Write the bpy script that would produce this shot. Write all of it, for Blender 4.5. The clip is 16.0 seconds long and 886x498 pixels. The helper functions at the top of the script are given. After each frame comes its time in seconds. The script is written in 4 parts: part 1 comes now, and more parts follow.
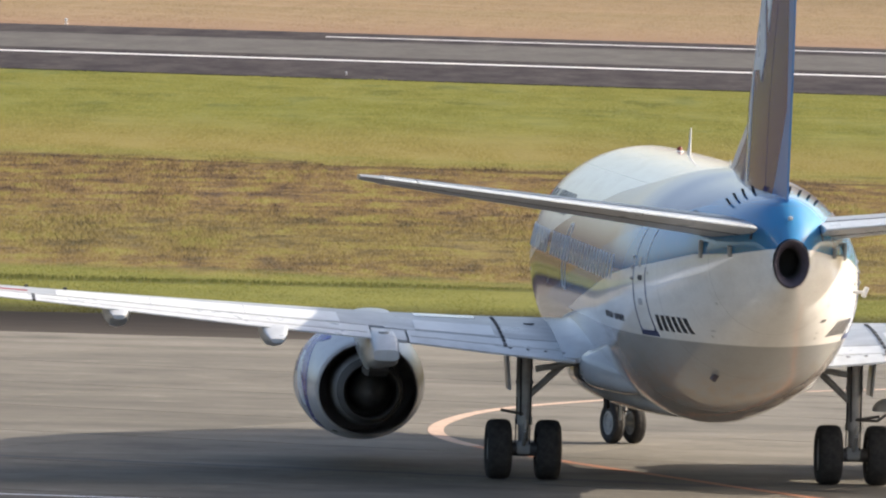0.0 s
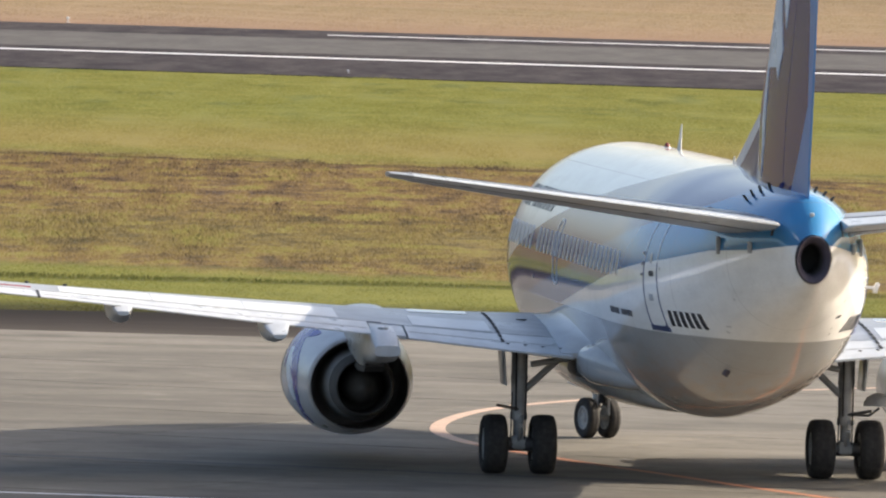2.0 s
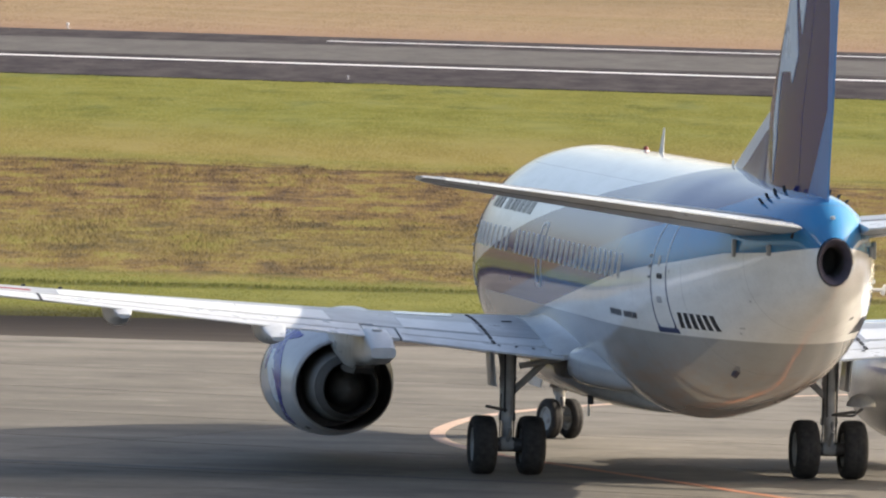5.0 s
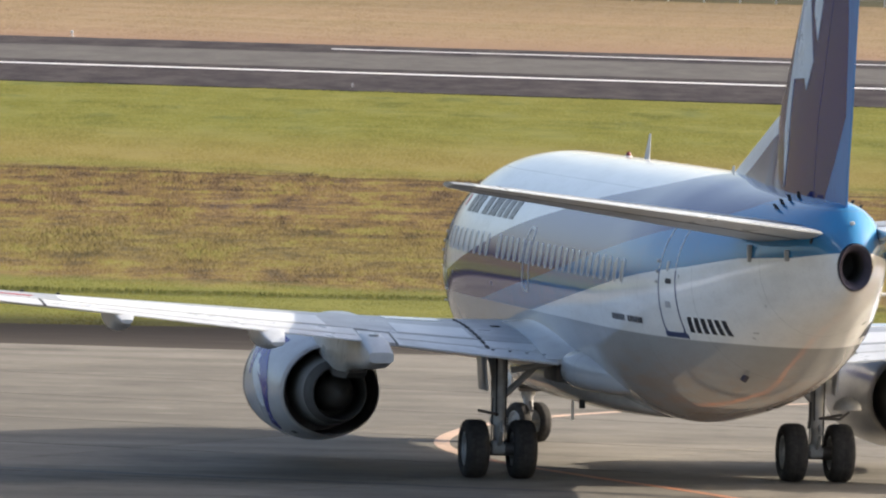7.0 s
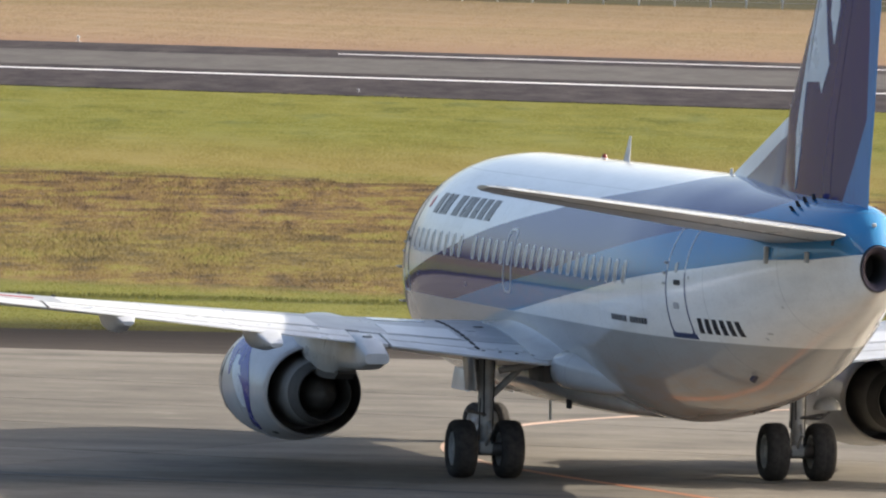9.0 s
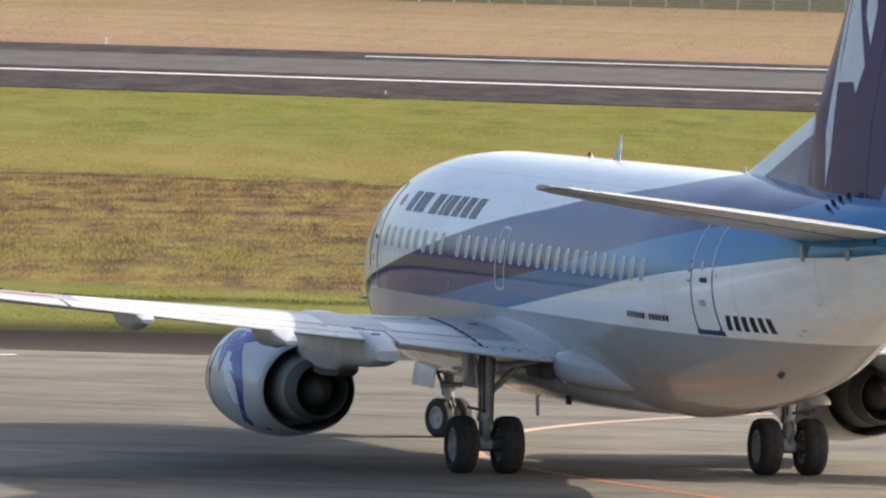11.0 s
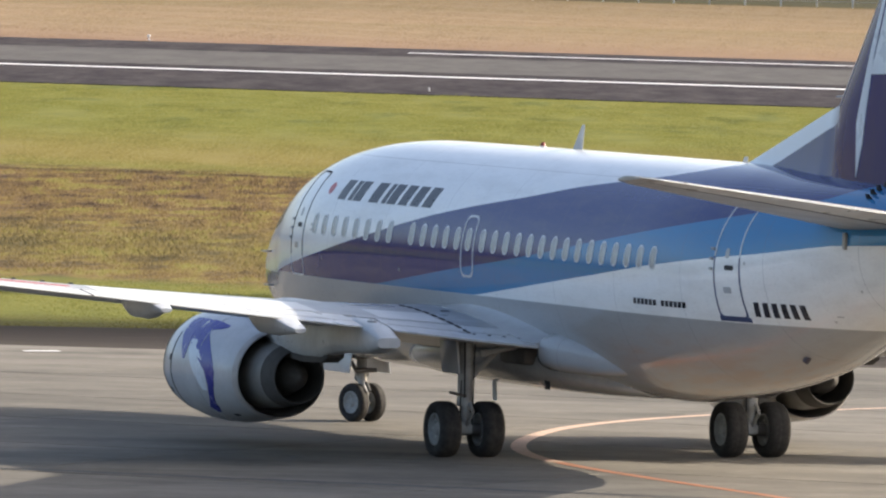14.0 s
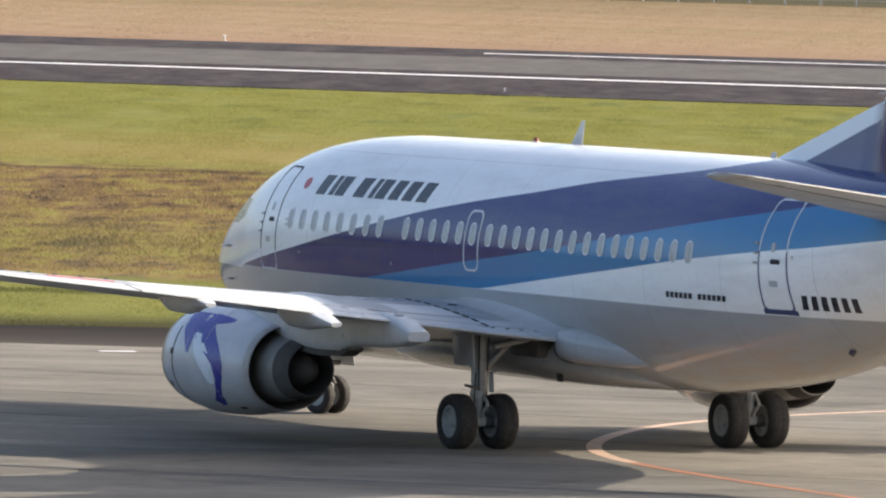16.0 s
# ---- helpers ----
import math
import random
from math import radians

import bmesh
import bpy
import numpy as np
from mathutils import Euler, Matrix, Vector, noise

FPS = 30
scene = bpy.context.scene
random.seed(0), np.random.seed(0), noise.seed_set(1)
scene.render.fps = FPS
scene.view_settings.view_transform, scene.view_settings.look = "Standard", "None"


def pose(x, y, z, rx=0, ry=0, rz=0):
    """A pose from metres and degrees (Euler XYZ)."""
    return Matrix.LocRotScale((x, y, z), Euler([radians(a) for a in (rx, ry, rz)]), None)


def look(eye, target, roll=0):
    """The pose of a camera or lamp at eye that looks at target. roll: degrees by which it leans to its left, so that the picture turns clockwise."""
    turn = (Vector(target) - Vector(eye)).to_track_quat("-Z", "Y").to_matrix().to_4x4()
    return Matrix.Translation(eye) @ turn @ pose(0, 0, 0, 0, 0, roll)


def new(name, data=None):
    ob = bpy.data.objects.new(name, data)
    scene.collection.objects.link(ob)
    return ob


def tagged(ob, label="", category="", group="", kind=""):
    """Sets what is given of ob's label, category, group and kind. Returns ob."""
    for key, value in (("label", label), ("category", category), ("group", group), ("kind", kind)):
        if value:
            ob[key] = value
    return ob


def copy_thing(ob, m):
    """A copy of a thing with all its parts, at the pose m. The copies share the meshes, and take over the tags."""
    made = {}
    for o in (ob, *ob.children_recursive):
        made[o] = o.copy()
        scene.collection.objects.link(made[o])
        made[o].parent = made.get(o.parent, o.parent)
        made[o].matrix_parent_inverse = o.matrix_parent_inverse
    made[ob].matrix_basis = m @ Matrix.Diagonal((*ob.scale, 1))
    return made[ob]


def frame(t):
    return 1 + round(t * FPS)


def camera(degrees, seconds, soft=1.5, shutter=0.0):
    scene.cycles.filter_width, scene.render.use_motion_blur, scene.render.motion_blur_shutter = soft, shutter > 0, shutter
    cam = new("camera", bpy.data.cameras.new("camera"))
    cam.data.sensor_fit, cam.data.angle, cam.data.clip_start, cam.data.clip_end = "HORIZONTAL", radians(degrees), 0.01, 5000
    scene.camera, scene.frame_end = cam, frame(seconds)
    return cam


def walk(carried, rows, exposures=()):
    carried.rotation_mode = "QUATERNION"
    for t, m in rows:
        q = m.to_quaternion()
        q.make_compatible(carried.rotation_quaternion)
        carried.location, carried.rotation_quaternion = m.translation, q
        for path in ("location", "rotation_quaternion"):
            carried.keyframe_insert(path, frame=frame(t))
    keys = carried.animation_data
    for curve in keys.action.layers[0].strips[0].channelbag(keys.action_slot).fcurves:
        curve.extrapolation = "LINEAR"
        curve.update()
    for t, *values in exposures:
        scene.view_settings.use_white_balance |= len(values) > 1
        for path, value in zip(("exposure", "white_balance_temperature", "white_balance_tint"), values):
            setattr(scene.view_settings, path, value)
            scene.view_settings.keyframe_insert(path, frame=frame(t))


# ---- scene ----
cam = camera(4.8467, 16.0, soft=2.2)
EYE_HEIGHT, LEAN = 9.3547, 1.2758


def aim(pan, tilt):
    """The camera on its tripod, turned right by pan and down by tilt, in degrees."""
    return pose(0, 0, EYE_HEIGHT, 90 - tilt, 0, -pan) @ pose(0, 0, 0, 0, 0, LEAN)


walk(cam, [
    (0, aim(0.0004, 2.0037)),
    (0.5, aim(-0.0113, 2.0139)),
    (1, aim(-0.0097, 2.0102)),
    (1.5, aim(0.0095, 2.0188)),
    (2, aim(-0.0092, 2.0130)),
    (2.5, aim(-0.0080, 2.0136)),
    (3, aim(-0.0059, 2.0150)),
    (3.5, aim(-0.0099, 2.0077)),
    (4, aim(-0.0074, 1.9986)),
    (6.5, aim(-0.0265, 1.9472)),
    (7, aim(-0.0343, 1.9378)),
    (7.5, aim(-0.0371, 1.9372)),
    (8, aim(-0.0466, 1.9315)),
    (8.5, aim(-0.0504, 1.9169)),
    (9, aim(-0.0695, 1.9113)),
    (11.5, aim(-0.2332, 1.9013)),
    (12, aim(-0.2356, 1.9014)),
    (12.5, aim(-0.2691, 1.9102)),
    (13, aim(-0.2897, 1.9208)),
    (13.5, aim(-0.3246, 1.9269)),
    (14, aim(-0.4547, 1.9253)),
    (14.5, aim(-0.5737, 1.9348)),
    (15, aim(-0.6510, 1.9448)),
    (15.5, aim(-0.7200, 1.9232)),
    (16, aim(-0.8678, 1.9320)),
], exposures=[(0, 1.0, 6600, 10), (9, 1.0, 6560, 10), (13.5, 1.09, 6540, 10), (16, 1.1, 6540, 10)])

# ---- light ----
SUN_AZIMUTH, SUN_HEIGHT = 74.0, 24.5   # degrees, clockwise from +y, and above the ground
world = bpy.data.worlds.new("sky")
scene.world = world
world.use_nodes = True
sky = world.node_tree.nodes.new("ShaderNodeTexSky")
sky.sky_type = "NISHITA"
sky.sun_disc = False
sky.sun_elevation = radians(SUN_HEIGHT)
sky.sun_rotation = radians(SUN_AZIMUTH)
sky.air_density, sky.dust_density, sky.ozone_density = 0.8, 3.5, 0.4
world.node_tree.links.new(sky.outputs[0], world.node_tree.nodes["Background"].inputs[0])
world.node_tree.nodes["Background"].inputs[1].default_value = 0.15
sun_data = bpy.data.lights.new("sun", "SUN")
sun_data.energy, sun_data.angle, sun_data.color = 4.3, radians(0.5), (1.0, 0.9, 0.76)
sun = new("sun", sun_data)
to_sun = Vector((math.sin(radians(SUN_AZIMUTH)) * math.cos(radians(SUN_HEIGHT)),
                 math.cos(radians(SUN_AZIMUTH)) * math.cos(radians(SUN_HEIGHT)), math.sin(radians(SUN_HEIGHT))))
sun.matrix_world = look(to_sun * 300, (0, 0, 0))


# ---- materials ----
class Graph:
    """Short hands for node trees."""

    def __init__(self, name, rough=0.5, metal=0.0, spec=0.5):
        self.m = bpy.data.materials.new(name)
        self.m.use_nodes = True
        self.t = self.m.node_tree
        self.bsdf = self.t.nodes["Principled BSDF"]
        self.bsdf.inputs["Roughness"].default_value = rough
        self.bsdf.inputs["Metallic"].default_value = metal
        self.bsdf.inputs["Specular IOR Level"].default_value = spec

    def put(self, socket, value):
        if isinstance(value, bpy.types.NodeSocket):
            self.t.links.new(value, socket)
        elif isinstance(value, (tuple, list)) and len(value) == 3 and socket.type == "RGBA":
            socket.default_value = (*value, 1)
        else:
            socket.default_value = value

    def math(self, op, a, b=0.0, clamp=False):
        n = self.t.nodes.new("ShaderNodeMath")
        n.operation, n.use_clamp = op, clamp
        self.put(n.inputs[0], a)
        self.put(n.inputs[1], b)
        return n.outputs[0]

    def mix(self, f, a, b, kind="MIX"):
        n = self.t.nodes.new("ShaderNodeMix")
        n.data_type, n.blend_type = "RGBA", kind
        self.put(n.inputs[0], f)
        self.put(n.inputs[6], a)
        self.put(n.inputs[7], b)
        return n.outputs[2]

    def coords(self, kind="Object"):
        return self.t.nodes.new("ShaderNodeTexCoord").outputs[kind]

    def place(self):
        return self.t.nodes.new("ShaderNodeNewGeometry").outputs["Position"]

    def island(self):
        return self.t.nodes.new("ShaderNodeNewGeometry").outputs["Random Per Island"]

    def own(self):
        return self.t.nodes.new("ShaderNodeObjectInfo").outputs["Random"]

    def xyz(self, v):
        n = self.t.nodes.new("ShaderNodeSeparateXYZ")
        self.put(n.inputs[0], v)
        return n.outputs

    def stretch(self, v, scale, turn=0.0):
        n = self.t.nodes.new("ShaderNodeMapping")
        self.put(n.inputs["Vector"], v)
        n.inputs["Scale"].default_value = scale
        n.inputs["Rotation"].default_value = (0, 0, turn)
        return n.outputs[0]

    def noise(self, v, scale, detail=4.0, rough=0.6):
        n = self.t.nodes.new("ShaderNodeTexNoise")
        self.put(n.inputs["Vector"], v)
        n.inputs["Scale"].default_value = scale
        n.inputs["Detail"].default_value = detail
        n.inputs["Roughness"].default_value = rough
        return n.outputs[0]

    def ramp(self, f, stops, mode="LINEAR"):
        n = self.t.nodes.new("ShaderNodeValToRGB")
        n.color_ramp.interpolation = mode
        while len(n.color_ramp.elements) < len(stops):
            n.color_ramp.elements.new(0.5)
        for e, (p, c) in zip(n.color_ramp.elements, stops):
            e.position = p
            e.color = (*c, 1) if isinstance(c, tuple) else (c, c, c, 1)
        self.put(n.inputs[0], f)
        return n.outputs[0]

    def span(self, v, a, b):
        """0 below a, 1 above b."""
        n = self.t.nodes.new("ShaderNodeMapRange")
        self.put(n.inputs[0], v)
        n.inputs[1].default_value, n.inputs[2].default_value = a, b
        return n.outputs[0]

    def bump(self, h, strength, distance):
        n = self.t.nodes.new("ShaderNodeBump")
        n.inputs["Strength"].default_value, n.inputs["Distance"].default_value = strength, distance
        self.put(n.inputs["Height"], h)
        self.t.links.new(n.outputs[0], self.bsdf.inputs["Normal"])

    def done(self, color, rough=None):
        self.put(self.bsdf.inputs["Base Color"], color)
        if rough is not None:
            self.put(self.bsdf.inputs["Roughness"], rough)
        return self.m


def worn(name, color, rough=0.5, metal=0.0, dirt=0.25, scale=3.0, spec=0.5, bump=0.0):
    """A painted or bare surface with patches of dirt at two scales."""
    g = Graph(name, rough, metal, spec)
    o = g.coords()
    big, fine = g.noise(o, scale, 5), g.noise(o, scale * 14, 3)
    dirty = tuple(c * 0.45 for c in color)
    c = g.mix(g.math("MULTIPLY", g.span(big, 0.42, 0.72), dirt), color, dirty)
    c = g.mix(g.math("MULTIPLY", g.span(fine, 0.5, 0.75), dirt * 0.6), c, dirty)
    if bump:
        g.bump(fine, bump, 0.004)
    return g.done(c, g.math("ADD", g.math("MULTIPLY", big, 0.25), max(rough - 0.12, 0.03)))


WHITE, GREY, NAVY, SKYBLUE = (0.87, 0.87, 0.86), (0.38, 0.385, 0.39), (0.028, 0.034, 0.148), (0.038, 0.195, 0.395)


def stripe_edge(g, x, stops):
    """Height of a livery line along the body: stops of (x, z)."""
    f = g.span(x, -15.0, 15.0)
    return g.math("MULTIPLY", g.ramp(f, [((a + 15) / 30, z / 6) for a, z in stops]), 6.0)


def livery():
    g = Graph("airliner_paint", 0.16, 0.0, 0.36)
    o = g.coords()
    x, y, z = g.xyz(o)
    wob = g.math("MULTIPLY", g.math("SUBTRACT", g.noise(o, 9, 2), 0.5), 0.006)
    zz = g.math("ADD", z, wob)
    top = stripe_edge(g, x, [(-15, 5.6), (-6.3, 5.16), (-5.3, 4.98), (-4.57, 4.88), (-1.7, 4.60), (0.13, 4.36), (2, 4.15),
                             (3.7, 3.93), (5.1, 3.71), (6.94, 3.40), (8.86, 3.08), (11.8, 2.66), (12.0, 2.6), (15, 2.6)])
    mid = stripe_edge(g, x, [(-15, 5.5), (-11.6, 5.05), (-10.6, 4.72), (-9.37, 4.49), (-7.8, 4.29), (-5.34, 3.99), (-3.51, 3.76),
                             (-1.6, 3.51), (0.43, 3.27), (2.56, 3.05), (4.78, 2.80), (6.1, 2.65), (15, 2.6)])
    low = stripe_edge(g, x, [(-15, 4.3), (-14.3, 4.2), (-13.1, 4.07), (-11.3, 3.99), (-9.3, 3.78), (-8.2, 3.69), (-5.6, 3.44),
                             (-3.68, 3.22), (-1.63, 3.0), (1.15, 2.70), (1.7, 2.65), (15, 2.6)])

    def above(line):
        return g.span(g.math("SUBTRACT", zz, line), -0.006, 0.006)

    white_low = g.span(zz, 2.644, 2.656)
    c = g.mix(white_low, GREY, WHITE)
    c = g.mix(g.math("MULTIPLY", above(low), white_low), c, SKYBLUE)
    c = g.mix(g.math("MULTIPLY", above(mid), white_low), c, NAVY)
    c = g.mix(above(top), c, WHITE)
    # scuffs, streaks along the skin, and a warm ground reflection painted under the tail
    big = g.noise(g.stretch(o, (0.5, 2, 2)), 1.5, 6)
    fine = g.noise(g.stretch(o, (0.8, 6, 6)), 7, 4)
    c = g.mix(g.math("MULTIPLY", g.span(big, 0.45, 0.75), 0.16), c, (0.2, 0.18, 0.15))
    c = g.mix(g.math("MULTIPLY", g.span(fine, 0.52, 0.75), 0.12), c, (0.16, 0.14, 0.12))
    under = g.math("MULTIPLY", g.math("MULTIPLY", g.span(z, 2.5, 2.0), g.span(x, -3.2, -4.6)), g.span(x, -10.5, -8.5))
    c = g.mix(g.math("MULTIPLY", under, g.math("ADD", 0.10, g.math("MULTIPLY", g.span(big, 0.4, 0.6), 0.3))), c, (0.50, 0.31, 0.2))
    # skin panel joints
    ring = g.math("FRACT", g.math("DIVIDE", g.math("ADD", x, 40), 2.54))
    seam = g.math("ADD", g.math("LESS_THAN", ring, 0.0045), 0)
    c = g.mix(g.math("MULTIPLY", seam, 0.4), c, (0.12, 0.12, 0.12))
    hoop = g.math("LESS_THAN", g.math("FRACT", g.math("DIVIDE", g.math("ADD", x, 40.3), 0.508)), 0.02)
    c = g.mix(g.math("MULTIPLY", hoop, g.math("MULTIPLY", g.span(fine, 0.4, 0.6), 0.14)), c, (0.14, 0.13, 0.13))
    lap = g.math("MULTIPLY", g.math("LESS_THAN", g.math("ABSOLUTE", g.math("SUBTRACT", z, 4.80)), 0.005), 0.35)
    c = g.mix(lap, c, (0.12, 0.12, 0.12))
    g.bump(g.math("ADD", g.noise(g.stretch(o, (1.5, 1.5, 1.5)), 1.6, 2), g.math("MULTIPLY", g.noise(g.stretch(o, (3.2, 0.6, 0.6)), 1.0, 2), 0.5)), 0.075, 0.02)
    return g.done(c, g.math("ADD", 0.02, g.math("MULTIPLY", fine, 0.11)))


def fin_paint():
    """Navy with a pale blue rear edge and a pale dorsal fillet."""
    g = Graph("fin_paint", 0.3, 0.0, 0.42)
    o = g.coords()
    x, y, z = g.xyz(o)
    zrel = g.span(z, 4.9, 9.9)
    curve = g.math("MULTIPLY", g.ramp(zrel, [(0, 0.0), (0.12, 0.45), (0.26, 0.92), (0.5, 1.0), (1, 1.0)]), 1.12)
    rear = g.math("SUBTRACT", g.math("SUBTRACT", -12.55, x), curve)
    c = g.mix(g.span(rear, -0.01, 0.01), NAVY, (0.06, 0.20, 0.45))
    dorsal = g.math("SUBTRACT", z, g.math("ADD", 5.02, g.math("MULTIPLY", g.math("ADD", x, 6.35), -0.30)))
    pale = g.math("MULTIPLY", g.span(dorsal, -0.01, 0.01), g.span(x, -9.4, -8.9))
    n = g.noise(g.stretch(o, (3, 3, 0.7)), 2.0, 5)
    c = g.mix(g.math("MULTIPLY", g.span(n, 0.45, 0.75), 0.2), c, (0.06, 0.06, 0.09))
    c = g.mix(pale, c, (0.74, 0.78, 0.82))
    return g.done(c, g.math("ADD", 0.06, g.math("MULTIPLY", n, 0.2)))


def metal_skin():
    g = Graph("wing_skin", 0.34, 0.1)
    o = g.coords()
    x, y, z = g.xyz(o)
    n = g.noise(g.stretch(o, (1, 0.5, 1)), 2.5, 6)
    f = g.noise(g.stretch(o, (0.6, 5, 5)), 6, 4)
    c = g.mix(g.span(n, 0.35, 0.7), (0.37, 0.38, 0.395), (0.25, 0.255, 0.265))
    c = g.mix(g.math("MULTIPLY", g.span(f, 0.5, 0.72), 0.4), c, (0.25, 0.25, 0.25))
    return g.done(c, g.math("ADD", 0.2, g.math("MULTIPLY", n, 0.25)))


def tyre_rubber():
    g = Graph("tyre_rubber", 0.85, 0.0, 0.25)
    n = g.noise(g.coords(), 12, 5)
    g.bump(n, 0.3, 0.01)
    return g.done(g.ramp(n, [(0.3, (0.022, 0.021, 0.022)), (0.75, (0.052, 0.049, 0.046))]))


def land(name, blades=False):
    """Mown airfield: strips of grass beside the runway, dry straw beyond it."""
    g = Graph(name, 0.95, 0.0, 0.05)
    o = g.place()
    x, y, z = g.xyz(o)
    v = g.math("ADD", y, g.math("MULTIPLY", x, 0.48))     # across the runway
    big = g.noise(g.stretch(o, (0.10, 0.045, 0)), 1.0, 5)
    mid = g.noise(g.stretch(o, (0.42, 0.20, 0), -0.04), 1.0, 6, 0.68)
    clump = g.noise(g.stretch(o, (1.1, 0.14, 0)), 1.0, 4, 0.7)
    fine = g.noise(g.stretch(o, (5, 1.6, 0)), 1.0, 3, 0.7)
    vv = g.math("ADD", v, g.math("MULTIPLY", g.math("SUBTRACT", mid, 0.5), 14.0))
    green = g.ramp(mid, [(0.28, (0.076, 0.089, 0.021)), (0.5, (0.124, 0.132, 0.029)), (0.74, (0.169, 0.168, 0.045))])
    olive = g.ramp(big, [(0.35, (0.155, 0.154, 0.041)), (0.7, (0.199, 0.182, 0.062))])
    green = g.mix(0.35, green, olive)
    turf = g.math("ADD", g.math("MULTIPLY", mid, 0.6), g.math("MULTIPLY", clump, 0.4))
    brown = g.ramp(turf, [(0.415, (0.066, 0.046, 0.034)), (0.465, (0.126, 0.085, 0.046)), (0.515, (0.168, 0.114, 0.049)), (0.58, (0.186, 0.160, 0.050))])
    straw = g.ramp(mid, [(0.3, (0.215, 0.155, 0.100)), (0.55, (0.255, 0.186, 0.118)), (0.75, (0.280, 0.215, 0.138))])
    c = g.mix(g.span(vv, 245, 250), green, brown)
    c = g.mix(g.math("MULTIPLY", g.span(vv, 247, 275), g.span(vv, 300, 262)), c, g.mix(0.55, green, brown))
    c = g.mix(g.span(vv, 342, 352), c, green)
    tan = g.math("MULTIPLY", g.span(vv, 346, 360), g.span(vv, 410, 368))
    c = g.mix(g.math("MULTIPLY", tan, 0.6), c, (0.211, 0.159, 0.060))
    blot = g.noise(g.stretch(o, (0.28, 0.045, 0), -0.02), 1.0, 4, 0.6)
    c = g.mix(g.math("MULTIPLY", g.math("MULTIPLY", g.span(blot, 0.56, 0.66), g.span(v, 395, 430)), 0.6), c, (0.066, 0.088, 0.026))
    near = g.math("ADD", v, g.math("MULTIPLY", g.math("SUBTRACT", mid, 0.5), 3.0))
    # thin dark line at the far edge of the brown strip
    dark_line = g.math("MULTIPLY", g.span(near, 341.2, 342.6), g.span(near, 344.6, 343.4))
    c = g.mix(g.math("MULTIPLY", dark_line, 0.7), c, (0.043, 0.030, 0.022))
    verge = g.math("ADD", g.math("ADD", y, g.math("MULTIPLY", x, 0.03)), g.math("MULTIPLY", g.math("SUBTRACT", mid, 0.5), 4.0))
    # shade along the taller grass row, painted as a dark band
    row_shade = g.math("MULTIPLY", g.span(verge, 241.6, 242.8), g.span(verge, 245.4, 243.8))
    c = g.mix(g.math("MULTIPLY", row_shade, 0.75), c, (0.048, 0.055, 0.014))
    rim = g.span(g.math("SUBTRACT", y, g.math("MULTIPLY", x, 0.1)), 232.5, 227.8)
    c = g.mix(g.math("MULTIPLY", rim, 0.9), c, (0.030, 0.030, 0.010))
    c = g.mix(g.span(v, 600, 602), c, straw)
    pink = g.math("MULTIPLY", g.span(vv, 700, 650), 0.6)
    c = g.mix(g.math("MULTIPLY", pink, g.span(v, 600, 602)), c, (0.235, 0.150, 0.108))
    far_bands = g.noise(g.stretch(o, (0.004, 0.02, 0), -0.45), 1.0, 4, 0.6)
    patchy = g.math("MULTIPLY", g.span(v, 690, 760), g.span(far_bands, 0.48, 0.66))
    c = g.mix(g.math("MULTIPLY", patchy, 0.6), c, (0.165, 0.135, 0.06))
    c = g.mix(g.math("MULTIPLY", g.span(vv, 800, 960), g.math("ADD", 0.25, g.math("MULTIPLY", far_bands, 0.6))), c, (0.125, 0.098, 0.058))
    c = g.mix(g.span(vv, 970, 985), c, (0.062, 0.058, 0.034))
    if blades:
        r = g.island()
        c = g.mix(g.math("MULTIPLY", r, 0.10), c, g.mix(g.math("GREATER_THAN", r, 0.5), (0.10, 0.10, 0.02), (0.42, 0.34, 0.12)))
    else:
        c = g.mix(g.math("MULTIPLY", g.span(fine, 0.45, 0.7), 0.2), c, (0.08, 0.07, 0.03))
        g.bump(fine, 0.5, 0.1)
    return g.done(c)


def concrete():
    g = Graph("apron_concrete", 0.9, 0.0, 0.15)
    o = g.place()
    tone = g.own()
    big = g.noise(g.stretch(o, (0.07, 0.30, 0), -0.10), 1.0, 5, 0.65)
    streak = g.noise(g.stretch(o, (0.36, 0.50, 0), -0.12), 1.0, 7, 0.74)
    thin = g.noise(g.stretch(o, (0.5, 5.0, 0), -0.2), 1.0, 4, 0.7)
    fine = g.noise(o, 4, 5, 0.7)
    c = g.ramp(g.math("ADD", g.math("MULTIPLY", big, 0.8), g.math("MULTIPLY", tone, 0.2)), [(0.3, (0.098, 0.091, 0.078)), (0.7, (0.196, 0.180, 0.153))])
    c = g.mix(g.math("MULTIPLY", g.span(streak, 0.5, 0.66), 0.65), c, (0.072, 0.067, 0.058))
    c = g.mix(g.math("MULTIPLY", g.span(streak, 0.45, 0.30), 0.55), c, (0.262, 0.243, 0.210))
    c = g.mix(g.math("MULTIPLY", g.span(thin, 0.54, 0.72), 0.12), c, (0.062, 0.057, 0.050))
    c = g.mix(g.math("MULTIPLY", g.span(fine, 0.45, 0.7), 0.25), c, (0.077, 0.072, 0.063))
    g.bump(fine, 0.2, 0.01)
    return g.done(c)


